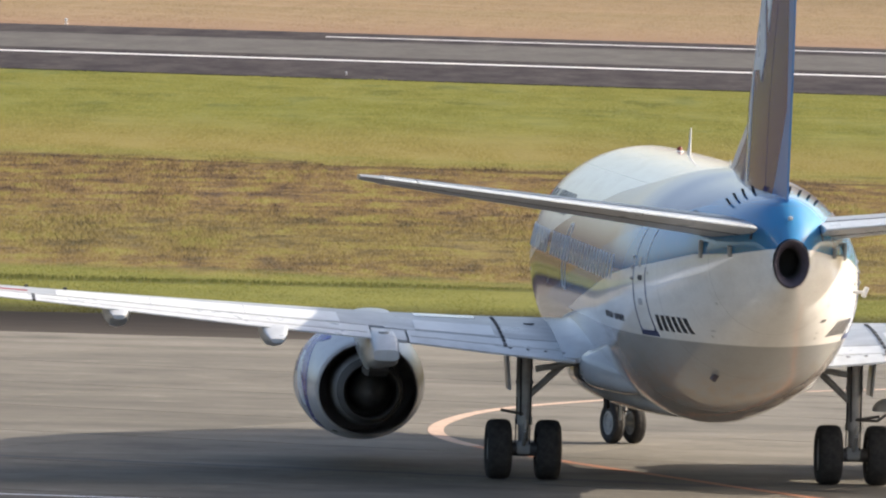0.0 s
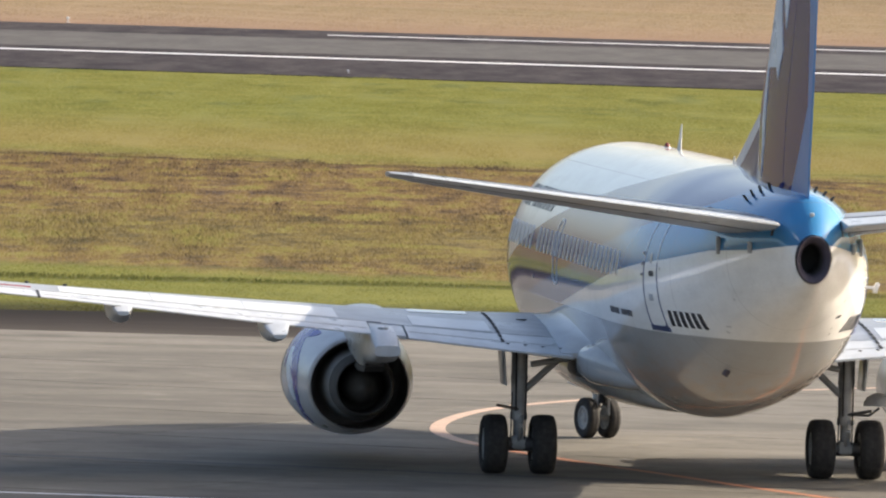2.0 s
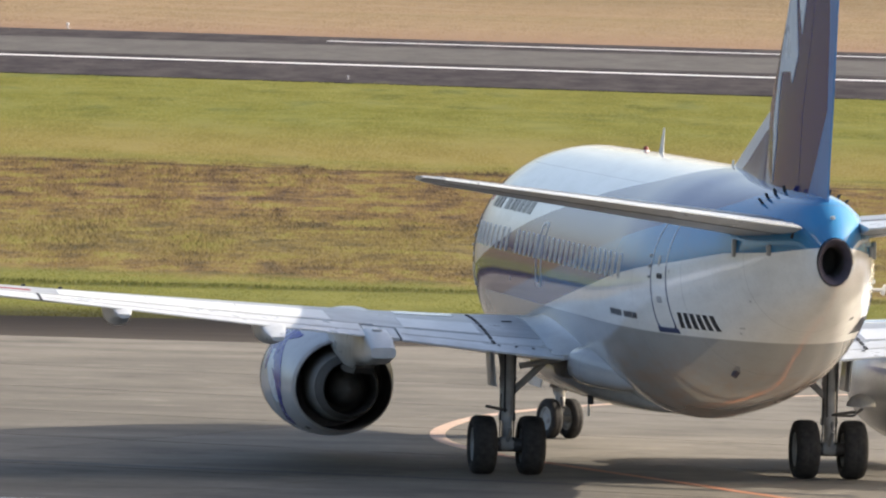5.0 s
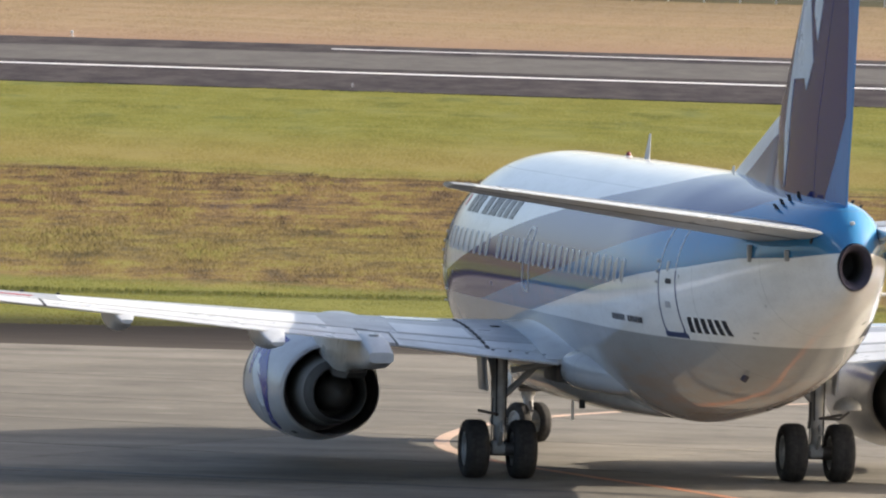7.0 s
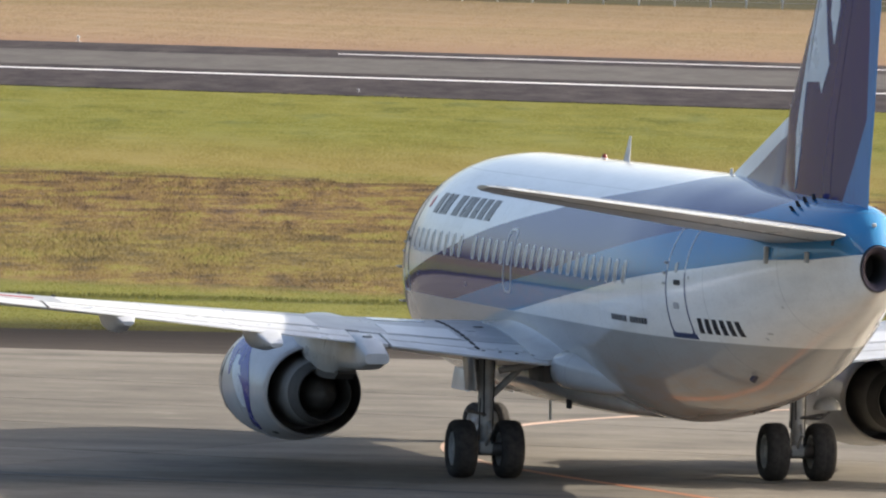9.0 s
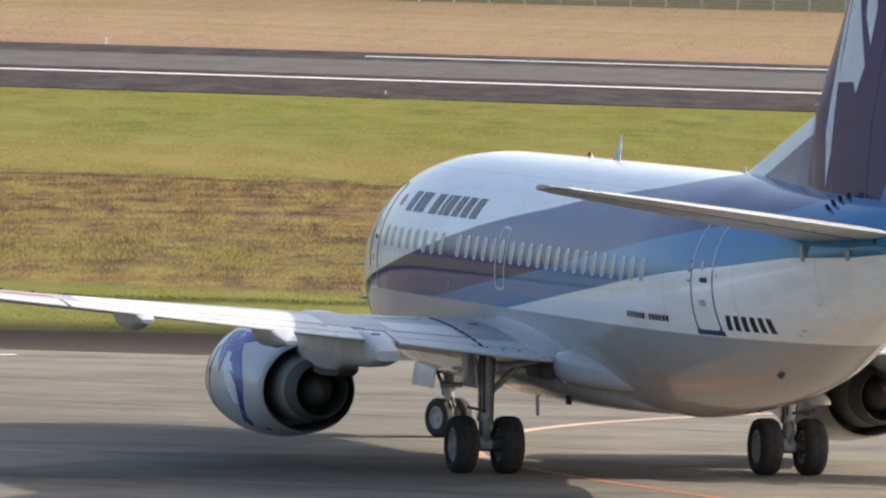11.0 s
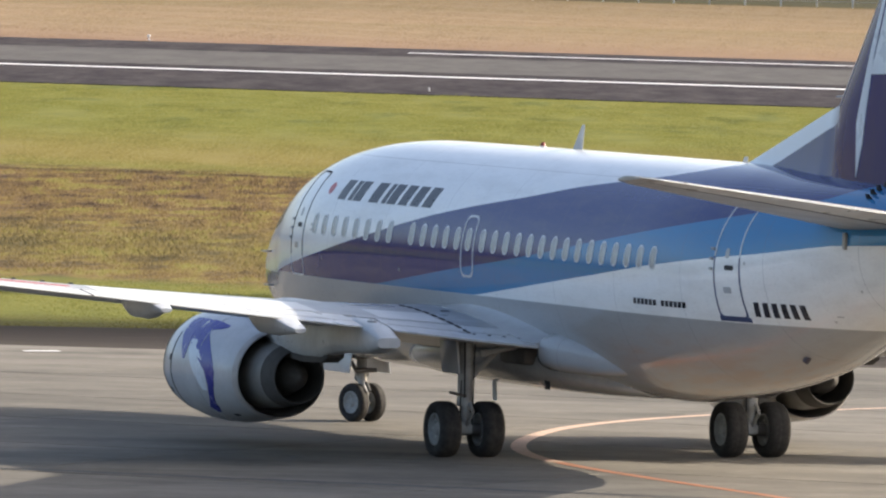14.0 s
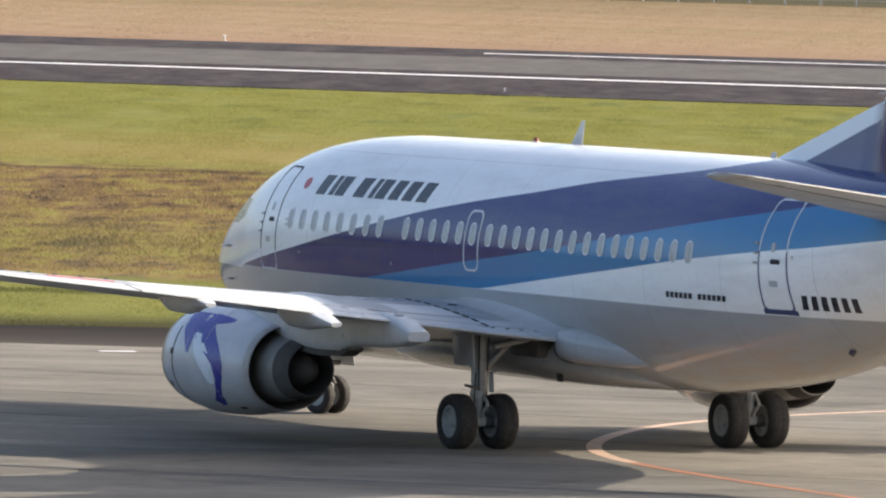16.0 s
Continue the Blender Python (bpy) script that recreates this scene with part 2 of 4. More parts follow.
def shoulder_asphalt():
    """Old asphalt, sandy and streaked towards the apron, darker by the grass."""
    g = Graph("taxiway_shoulder_asphalt", 0.9, 0.0, 0.06)
    o = g.place()
    x, y, z = g.xyz(o)
    streak = g.noise(g.stretch(o, (0.12, 1.6, 0), -0.06), 1.0, 6, 0.7)
    thin = g.noise(g.stretch(o, (0.6, 5.0, 0)), 1.0, 4, 0.7)
    across = g.math("ADD", y, g.math("MULTIPLY", g.math("SUBTRACT", streak, 0.5), 9.0))
    c = g.ramp(g.span(across, 211.0, 225.0), [(0.0, (0.100, 0.088, 0.076)), (0.22, (0.058, 0.049, 0.042)), (0.5, (0.034, 0.028, 0.024)), (0.85, (0.014, 0.011, 0.009))])
    c = g.mix(g.math("MULTIPLY", g.span(thin, 0.5, 0.72), 0.45), c, (0.020, 0.017, 0.015))
    c = g.mix(g.math("MULTIPLY", g.span(thin, 0.42, 0.28), 0.3), c, (0.13, 0.115, 0.10))
    return g.done(c)


def asphalt(name, a, b):
    g = Graph(name, 0.9, 0.0, 0.04)
    o = g.place()
    big = g.noise(g.stretch(o, (0.45, 0.07, 0), -0.03), 1.0, 6, 0.72)
    fine = g.noise(g.stretch(o, (1.5, 0.5, 0)), 2.0, 4)
    c = g.ramp(big, [(0.36, a), (0.64, b)])
    c = g.mix(g.math("MULTIPLY", g.span(fine, 0.5, 0.7), 0.3), c, tuple(k * 0.6 for k in a))
    g.bump(fine, 0.2, 0.01)
    return g.done(c)


def road_paint(name, color, wear):
    g = Graph(name, 0.7)
    o = g.place()
    n = g.noise(o, 3.0, 6, 0.75)
    c = g.mix(g.math("MULTIPLY", g.span(n, 0.45, 0.65), wear), color, (0.20, 0.18, 0.155))
    return g.done(c)


PAINT = livery()
FIN = fin_paint()
SKIN = metal_skin()
RUBBER = tyre_rubber()
WHITE_PAINT = worn("white_enamel", (0.53, 0.54, 0.545), 0.3, 0.0, 0.38, 2.4)
SPOILER = worn("spoiler_paint", (0.62, 0.63, 0.635), 0.32, 0.0, 0.22, 1.8)
COWL = worn("nacelle_paint", (0.49, 0.50, 0.52), 0.2, 0.0, 0.3, 1.6)
STEEL = worn("gear_steel", (0.40, 0.40, 0.395), 0.45, 0.1, 0.5, 5.0)
# dark gear steel, also the painted shade of the wheel wells
DARK_STEEL = worn("sooty_steel_and_shade", (0.115, 0.108, 0.105), 0.55, 0.3, 0.4, 4.0)
HOT_METAL = worn("nozzle_metal", (0.25, 0.245, 0.235), 0.42, 0.2, 0.4, 4.0)
LINING = worn("nozzle_lining", (0.40, 0.38, 0.37), 0.6, 0.2, 0.4, 4.0)
DUCT = worn("heat_stained_duct", (0.085, 0.07, 0.085), 0.6, 0.0, 0.4, 5.0, 0.3)
# exhaust soot, also the painted shade of the nose gear bay
SOOT_AND_SHADE = worn("soot_and_shade", (0.10, 0.095, 0.092), 0.75, 0.0, 0.3, 6.0, 0.1)
BRIGHT = worn("bare_aluminium", (0.80, 0.81, 0.82), 0.22, 0.85, 0.2, 2.0)
SEAL = worn("black_sealant", (0.02, 0.02, 0.022), 0.7, 0.0, 0.2, 8.0)
PANE = worn("window_acrylic", (0.37, 0.38, 0.39), 0.12, 0.0, 0.3, 4.0)
WINDSHIELD = worn("windshield_glass", (0.02, 0.025, 0.03), 0.05, 0.0, 0.1, 2.0)
BLUE_DARK = worn("dark_blue_line", (0.05, 0.07, 0.16), 0.3, 0.0, 0.15, 5.0)
RIM_WHITE = worn("window_rim", (0.60, 0.615, 0.63), 0.3, 0.0, 0.15, 5.0)
INK = worn("dark_lettering_film", (0.022, 0.024, 0.035), 0.3, 0.0, 0.15, 5.0)
RED = worn("red_film", (0.46, 0.025, 0.03), 0.3, 0.0, 0.15, 5.0)
LENS = worn("dark_red_lens", (0.16, 0.03, 0.02), 0.15, 0.0, 0.1, 5.0)
PALE = worn("pale_film", (0.62, 0.68, 0.74), 0.3, 0.0, 0.2, 2.0)
BLUE_FILM = worn("blue_film", (0.04, 0.045, 0.27), 0.25, 0.0, 0.12, 4.0)
GRASS_GROUND = land("airfield_soil")
GRASS_BLADES = land("grass_blades", True)
CONCRETE = concrete()
ASPHALT = asphalt("runway_asphalt", (0.083, 0.079, 0.077), (0.118, 0.112, 0.107))
SHOULDER = asphalt("shoulder_asphalt", (0.026, 0.022, 0.026), (0.066, 0.058, 0.058))
TAXI_SHOULDER = shoulder_asphalt()
ORANGE_LINE = road_paint("orange_line_paint", (0.37, 0.135, 0.06), 0.55)
FADED_LINE = road_paint("faded_line_paint", (0.53, 0.365, 0.265), 0.55)
WHITE_LINE = road_paint("white_line_paint", (0.8, 0.8, 0.8), 0.25)


# ---- mesh helpers ----
def part(name, bm, material, parent=None, label="", smooth=True, sharp=35):
    me = bpy.data.meshes.new(name)
    bmesh.ops.recalc_face_normals(bm, faces=bm.faces)
    bm.to_mesh(me)
    bm.free()
    for m in material if isinstance(material, (list, tuple)) else [material]:
        me.materials.append(m)
    if smooth:
        me.polygons.foreach_set("use_smooth", [True] * len(me.polygons))
        me.set_sharp_from_angle(angle=radians(sharp))
    ob = new(name, me)
    ob.parent = parent
    return tagged(ob, label) if label else ob


def loft(rings, closed=True, caps=True):
    bm = bmesh.new()
    rows = [[bm.verts.new(p) for p in r] for r in rings]
    n = len(rows[0])
    for a, b in zip(rows, rows[1:]):
        for i in range(n if closed else n - 1):
            j = (i + 1) % n
            bm.faces.new((a[i], a[j], b[j], b[i]))
    if caps and closed:
        bm.faces.new(rows[0])
        bm.faces.new(rows[-1])
    return bm


def lathe(profile, n=40, axis="X", centre=(0, 0, 0), squash=None):
    """Rings of (position along the axis, radius); closed where the radius is 0."""
    rings = []
    for a, r in profile:
        ring = []
        for i in range(n):
            t = 2 * math.pi * i / n
            u, w = max(r, 1e-4) * math.cos(t), max(r, 1e-4) * math.sin(t)
            if squash:
                u, w = squash(a, u, w)
            p = Vector((a, u, w)) if axis == "X" else Vector((u, a, w)) if axis == "Y" else Vector((u, w, a))
            ring.append(p + Vector(centre))
        rings.append(ring)
    return loft(rings, True, False)


def rod(p, q, r0, r1=None, n=12):
    p, q = Vector(p), Vector(q)
    d = (q - p).normalized()
    a = d.orthogonal().normalized()
    b = d.cross(a)
    r1 = r0 if r1 is None else r1
    return loft([[c + (a * math.cos(2 * math.pi * i / n) + b * math.sin(2 * math.pi * i / n)) * r for i in range(n)] for c, r in ((p, r0), (q, r1))])


def block(size, centre, turn=None, bevel=0.01):
    bm = bmesh.new()
    bmesh.ops.create_cube(bm, size=1)
    bmesh.ops.scale(bm, vec=size, verts=bm.verts)
    if bevel:
        bmesh.ops.bevel(bm, geom=list(bm.edges), offset=bevel, segments=2, affect="EDGES", profile=0.5)
    if turn:
        bmesh.ops.transform(bm, matrix=turn, verts=bm.verts)
    bmesh.ops.translate(bm, vec=centre, verts=bm.verts)
    return bm


def merge(*bms):
    out = bmesh.new()
    for b in bms:
        me = bpy.data.meshes.new("joined")
        b.to_mesh(me)
        b.free()
        out.from_mesh(me)
        bpy.data.meshes.remove(me)
    return out


def sheet(polygon, z, thick=0.0):
    """A flat slab from a plan outline."""
    bm = bmesh.new()
    top = [bm.verts.new((x, y, z)) for x, y in polygon]
    bm.faces.new(top)
    if thick:
        low = [bm.verts.new((x, y, z - thick)) for x, y in polygon]
        for i in range(len(top)):
            j = (i + 1) % len(top)
            bm.faces.new((top[i], top[j], low[j], low[i]))
    return bm


def hermite(xs, ys, x):
    """Smooth interpolation without overshoot."""
    xs, ys = np.asarray(xs, float), np.asarray(ys, float)
    h, d = np.diff(xs), np.diff(ys) / np.diff(xs)
    m = np.zeros(len(xs))
    m[0], m[-1] = d[0], d[-1]
    for i in range(1, len(xs) - 1):
        if d[i - 1] * d[i] > 0:
            w1, w2 = 2 * h[i] + h[i - 1], h[i] + 2 * h[i - 1]
            m[i] = (w1 + w2) / (w1 / d[i - 1] + w2 / d[i])
    i = int(np.clip(np.searchsorted(xs, x) - 1, 0, len(xs) - 2))
    t = min(max((x - xs[i]) / h[i], 0), 1)
    return ((1 + 2 * t) * (1 - t) ** 2 * ys[i] + t * (1 - t) ** 2 * h[i] * m[i] + t * t * (3 - 2 * t) * ys[i + 1] + t * t * (t - 1) * h[i] * m[i + 1])


# ---- ground ----
def strip(a, b, x0, x1, slope):
    """Plan outline of a band between y = a and y = b at x = 0."""
    return [(x0, a + slope * x0), (x1, a + slope * x1), (x1, b + slope * x1), (x0, b + slope * x0)]


RUN = -0.48                      # the runway's slant in plan
tagged(part("ground", sheet([(-3500, -1500), (3500, -1500), (3500, 4500), (-3500, 4500)], -0.06), GRASS_GROUND, smooth=False),
       "wide airfield ground with soil and short turf", "ground", kind="structure")
tagged(part("apron", sheet([(-160, -60), (160, -60), (160, 214.2 - 0.2 * 160), (40, 214.2 - 6), (-40, 214.2 + 4), (-160, 214.2 + 0.1 * 160)], -0.05, 0.3), SHOULDER, smooth=False),
       "dark joint filler under the concrete apron slabs", "pavement", kind="structure")
tagged(part("taxiway_shoulder", sheet([(-160, 200), (160, 200), (160, 262), (30, 233), (10, 227.5), (-2, 224.9), (-14, 223.8), (-160, 221)], -0.03, 0.2), TAXI_SHOULDER, smooth=False),
       "dark asphalt shoulder between apron and grass", "pavement", kind="structure")
tagged(part("runway", sheet(strip(494, 641, -900, 900, RUN), -0.02, 0.2), SHOULDER, smooth=False),
       "dark asphalt runway shoulders", "runway", kind="structure")
tagged(part("runway_lane", sheet(strip(556, 608, -900, 900, RUN), -0.012, 0.15), ASPHALT, smooth=False),
       "worn grey runway lane between the edge lines", "runway", kind="structure")
tagged(part("runway_edge_line", sheet(strip(541.9, 544.6, -900, 900, RUN), -0.010, 0.1), WHITE_LINE, smooth=False),
       "white painted runway edge line", "marking", kind="structure")
tagged(part("runway_edge_line", sheet(strip(622.4, 624.4, -7.3, 900, RUN), -0.010, 0.1), WHITE_LINE, smooth=False),
       "white painted far runway edge line, which ends part way", "marking", kind="structure")


# ---- the airliner: x forward, y to its left, z up, from the ground under its main wheels ----
airliner = tagged(new("airliner"), "white and blue twin-engined jet airliner taxiing on the apron", "airplane")
airliner.empty_display_size = 2
NOSE = 15.08
STATION = [(0, 2.5, 2.5, 0.02), (.3, 2.93, 2.09, .38), (1, 3.48, 1.74, .73), (1.8, 3.98, 1.46, .98), (2.6, 4.33, 1.29, 1.2), (3.5, 4.61, 1.2, 1.44), (5, 4.91, 1.13, 1.70 ),
           (6.5, 5.06, 1.11, 1.84), (8, 5.12, 1.11, 1.88), (18.7, 5.14, 1.13, 1.88), (20.5, 5.14, 1.28, 1.87),
           (22, 5.12, 1.47, 1.81), (23.5, 5.06, 1.76, 1.66), (25, 5.02, 2.22, 1.41), (26.5, 4.98, 2.68, 1.11), (28, 4.93, 3.12, .77), (28.7, 4.86, 3.37, .52), (29.1, 4.56, 3.53, .35), (29.32, 4.345, 3.625, .27), (29.55, 4.3, 3.66, .26)]
_s = [[r[k] for r in STATION] for k in range(4)]


def girth(x):
    s = NOSE - x
    zt, zb, hw = (hermite(_s[0], _s[k], s) for k in (1, 2, 3))
    return zt, zb, hw, zt - min(1.88, (zt - zb) * 0.47)


def hull(x, z, side=1, off=0.0):
    """The point of the fuselage skin at length x and height z, off metres proud of it."""
    zt, zb, hw, zc = girth(x)
    h = (zt - zc) if z > zc else (zc - zb)
    u = max(-1, min(1, (z - zc) / h))
    y = hw * math.sqrt(max(0, 1 - u * u))
    n = Vector((0, y / hw ** 2, (z - zc) / h ** 2)).normalized() if hw > 0 else Vector((0, 1, 0))
    return Vector((x, side * (y + off * n.y), z + off * n.z))


def decal(polygon, side=1, off=0.006, cuts=5, deep=0.012):
    """A thin film laid on the fuselage: an outline in (x, z)."""
    xs, zs = [p[0] for p in polygon], [p[1] for p in polygon]
    bm = bmesh.new()
    bm.faces.new([bm.verts.new((x, 0, z)) for x, z in polygon])
    for i in range(1, cuts):
        z = min(zs) + (max(zs) - min(zs)) * i / cuts
        bmesh.ops.bisect_plane(bm, geom=bm.verts[:] + bm.edges[:] + bm.faces[:], plane_co=(0, 0, z), plane_no=(0, 0, 1))
    for v in bm.verts:
        v.co = hull(v.co.x, v.co.z, side, off)
    r = bmesh.ops.extrude_face_region(bm, geom=bm.faces[:])
    for v in r["geom"]:
        if isinstance(v, bmesh.types.BMVert):
            v.co.y -= side * deep
    return bm


def rounded(x0, x1, z0, z1, r, n=5, lean=0.0):
    pts = []
    for cx, cz, a in ((x1 - r, z1 - r, 0), (x0 + r, z1 - r, 90), (x0 + r, z0 + r, 180), (x1 - r, z0 + r, 270)):
        for i in range(n + 1):
            t = radians(a + 90 * i / n)
            pts.append((cx + r * math.cos(t) + lean * (cz - z0), cz + r * math.sin(t)))
    return pts


def outline(outer, width, side=1, off=0.007, low=-9.0, high=9.0):
    """A closed thin frame on the hull along an outline in (x, z)."""
    cx, cz = sum(p[0] for p in outer) / len(outer), sum(p[1] for p in outer) / len(outer)
    w, h = max(p[0] for p in outer) - cx, max(p[1] for p in outer) - cz
    inner = [(cx + (x - cx) * (1 - width / w), cz + (z - cz) * (1 - width / h)) for x, z in outer]
    dense_o, dense_i = [], []
    n = len(outer)
    for i in range(n):
        j = (i + 1) % n
        steps = max(1, int(math.dist(outer[i], outer[j]) / 0.12))
        for k in range(steps):
            f = k / steps
            dense_o.append(tuple(a + (b - a) * f for a, b in zip(outer[i], outer[j])))
            dense_i.append(tuple(a + (b - a) * f for a, b in zip(inner[i], inner[j])))
    rings = [[hull(x, z, side, o) for x, z in ring] for ring, o in ((dense_o, -0.004), (dense_o, off), (dense_i, off), (dense_i, -0.004))]
    bm = loft(rings, True, False)
    gone = [f for f in bm.faces if not low <= f.calc_center_median().z <= high]
    bmesh.ops.delete(bm, geom=gone, context="FACES")
    return bm


def build_fuselage():
    rings = []
    stations = [0.0, 0.04, 0.1, 0.2, 0.3, 0.45] + [0.6 + 0.2 * i for i in range(30)] + [6.6 + 0.6 * i for i in range(20)] + \
               [18.6 + 0.3 * i for i in range(36)] + [29.25, 29.32]
    for s in stations:
        zt, zb, hw, zc = girth(NOSE - s)
        ring = []
        for i in range(80):
            a = 2 * math.pi * i / 80
            c, n = math.cos(a), math.sin(a)
            ring.append(Vector((NOSE - s, hw * c, zc + n * ((zt - zc) if n > 0 else (zc - zb)))))
        rings.append(ring)
    body = part("fuselage", loft(rings, True, False), PAINT, airliner, "glossy white hull with navy and sky-blue stripes over a grey belly")
    # cabin windows
    spots = [5.39 + 0.527 * i for i in range(8)] + [4.37 - 0.508 * i for i in range(6)] + [1.22 - 0.513 * i for i in range(15)]
    for side in (1, -1):
        for x in spots:
            w = part("window", outline(rounded(x - 0.12, x + 0.12, 3.385, 3.775, 0.11), 0.024, side, 0.008), RIM_WHITE, body)
            part("pane", decal(rounded(x - 0.10, x + 0.10, 3.405, 3.755, 0.09), side, 0.004), PANE, w)
    for side in (1, -1):
        for name, x0, x1, z0, z1, r, ink, wide in (("door", 9.74, 10.56, 2.64, 4.48, 0.1, SEAL, 0.025), ("door", -8.87, -8.08, 2.72, 4.55, 0.1, RIM_WHITE, 0.03),
                                                   ("overwing_exit", 1.56, 2.12, 2.94, 3.99, 0.16, RIM_WHITE, 0.035)):
            d = part(name, outline(rounded(x0, x1, z0, z1, r), wide, side, low=3.72 if x0 < 0 else 3.0 if x0 > 9 else -9), ink, body)
            if x0 > 9:
                part("door_edge", outline(rounded(x0, x1, z0, z1, r), wide, side, high=3.0), RIM_WHITE, d, "white lower door outline")
            if x0 < 0:
                part("door_edge", outline(rounded(x0, x1, z0, z1, r), wide, side, high=3.72), BLUE_DARK, d, "dark blue lower door outline")
            if name == "door":
                cx = (x0 + x1) / 2
                part("handle", decal(rounded(cx - 0.2, cx + 0.06, 3.49, 3.57, 0.035), side, 0.006), SEAL, d)
                part("porthole", decal(rounded(cx - 0.06, cx + 0.06, 3.68, 3.84, 0.055), side, 0.006), PANE, d)
                if x0 < 0:
                    part("kick_plate", decal([(x0 - 0.02, z0 - 0.05), (x1 + 0.02, z0 - 0.05), (x1 + 0.02, z0 + 0.03), (x0 - 0.02, z0 + 0.03)], side, 0.009), BLUE_DARK, d)
                part("placard", decal(rounded(cx - 0.1, cx + 0.12, 3.12, 3.22, 0.03), side, 0.005), COWL, d)
            if x0 < 0 or x0 > 9:
                for k in range(3):
                    part("hinge", block((0.10, 0.05, 0.04), hull((x1 + 0.08) if x0 < 0 else (x1 + 0.06), 3.3 + 0.16 * k + (0.2 if x0 < 0 else 0), side, 0.0), bevel=0.008), STEEL, d)
    # airline titles, registration and type: plain slanted bars
    for side in (1, -1):
        lean = -0.35 if side == 1 else 0.35
        x = 8.35
        for k, wd in enumerate((0.46, 0.2, 0.44, None, 0.5, 0.2, 0.44, 0.44, 0.46, 0.48)):
            if wd is None:
                x -= 0.22
                continue
            wd *= 1.17
            solid = wd * 0.72
            part("title_bar", decal([(x, 4.04), (x + lean * 0.35, 4.38), (x - solid + lean * 0.35, 4.38), (x - solid, 4.04)], side, 0.006), INK, body)
            x -= wd + 0.015
        for k in range(6):
            x = -9.05 - 0.225 * k
            part("registration_bar", decal([(x, 2.775), (x + lean * 0.2, 3.01), (x - 0.125 + lean * 0.2, 3.01), (x - 0.125, 2.775)], side, 0.006), INK, body)
        for k in range(13):
            if k != 6:
                x = -5.16 - 0.148 * k
                part("type_bar", decal([(x, 2.815), (x + lean * 0.09, 2.91), (x - 0.10 + lean * 0.09, 2.91), (x - 0.10, 2.815)], side, 0.006, 2), INK, body)
        part("roundel", decal([(8.92 + 0.13 * math.cos(t / 20 * 2 * math.pi), 4.21 + 0.1 * math.sin(t / 20 * 2 * math.pi)) for t in range(20)], side, 0.006), RED, body)
    # cockpit glazing, probes
    for side in (1, -1):
        for poly in ([(13.6, 3.42), (13.2, 3.36), (12.75, 3.8), (12.95, 4.0)], [(13.12, 3.36), (12.6, 3.38), (12.3, 3.82), (12.68, 3.84)], [(12.52, 3.42), (12.1, 3.5), (12.0, 3.82), (12.25, 3.82)]):
            part("cockpit_window", decal(poly, side, 0.005), WINDSHIELD, body)
        for z in (2.95, 2.35):
            p = hull(12.9, z, side)
            part("probe", merge(rod(p, p + Vector((0, side * 0.1, 0)), 0.02), rod(p + Vector((-0.05, side * 0.1, 0)), p + Vector((0.25, side * 0.1, 0)), 0.015, 0.008)), STEEL, body)
    # tail cone exhaust
    c = Vector((-14.36, 0, 3.985))
    part("exhaust_duct", lathe([(0.22, 0.30), (0.125, 0.335), (0.085, 0.332), (0.07, 0.322), (0.11, 0.27), (0.2, 0.225), (0.26, 0.215)], 40, "X", c, lambda a, u, w: (u * 0.76, w * 1.04)), DUCT, body, "heat-stained auxiliary exhaust rim")
    part("exhaust_throat", lathe([(0.26, 0.216), (0.5, 0.20), (0.9, 0.20), (0.92, 0.0)], 32, "X", c, lambda a, u, w: (u * 0.76, w * 1.04)), SOOT_AND_SHADE, body, "sooted exhaust throat")
    part("tail_light", block((0.06, 0.07, 0.06), (-14.0, 0, 4.63), bevel=0.02), WHITE_PAINT, body, "small white tail lamp")
    # vortex generators round the tail
    for side in (1, -1):
        for k, (x, z) in enumerate(((-11.55, 4.945), (-11.57, 4.90), (-11.62, 4.84), (-11.68, 4.77))):
            p = hull(x, z, side, 0.0)
            up = (p - Vector((x, 0, girth(x)[3]))).normalized()
            part("vortex_vane", loft([[p + Vector((0.08, 0, 0)) - up * 0.02, p + Vector((-0.09, 0.012, 0)) - up * 0.02, p + Vector((-0.09, 0.012, 0)) + up * 0.08, p + Vector((0.0, 0, 0)) + up * 0.08],
                                      [p + Vector((0.08, 0.042, 0)) - up * 0.02, p + Vector((-0.09, 0.054, 0)) - up * 0.02, p + Vector((-0.09, 0.054, 0)) + up * 0.08, p + Vector((0.0, 0.042, 0)) + up * 0.08]]), SEAL, body)
    # roof: beacon, blade aerials
    part("beacon", merge(rod((3.27, -0.08, 5.05), (3.27, -0.08, 5.14), 0.07, 0.06, 20)), WHITE_PAINT, body, "white beacon base")
    part("beacon_lens", lathe([(5.135, 0.0), (5.136, 0.045), (5.18, 0.042), (5.20, 0.028), (5.215, 0.0)], 20, "Z", (3.27, -0.08, 0)), LENS, body, "red beacon lens")

    def blade(x, z, tall, root, tip, back, mat, name="blade_aerial"):
        rings = []
        for f in (0, 0.5, 1):
            ch, xo = root + (tip - root) * f, x - back * f
            rings.append([Vector((xo - ch * (0.5 - 0.5 * math.cos(2 * math.pi * i / 16)) , (-0.08 if x > 0 else 0) + ch * 0.06 * math.sin(2 * math.pi * i / 16), z + tall * f)) for i in range(16)])
        part(name, loft(rings), mat, body)
    blade(2.0, 5.08, 0.47, 0.44, 0.12, 0.42, WHITE_PAINT)
    blade(-5.25, 5.06, 0.17, 0.28, 0.14, 0.14, WHITE_PAINT)
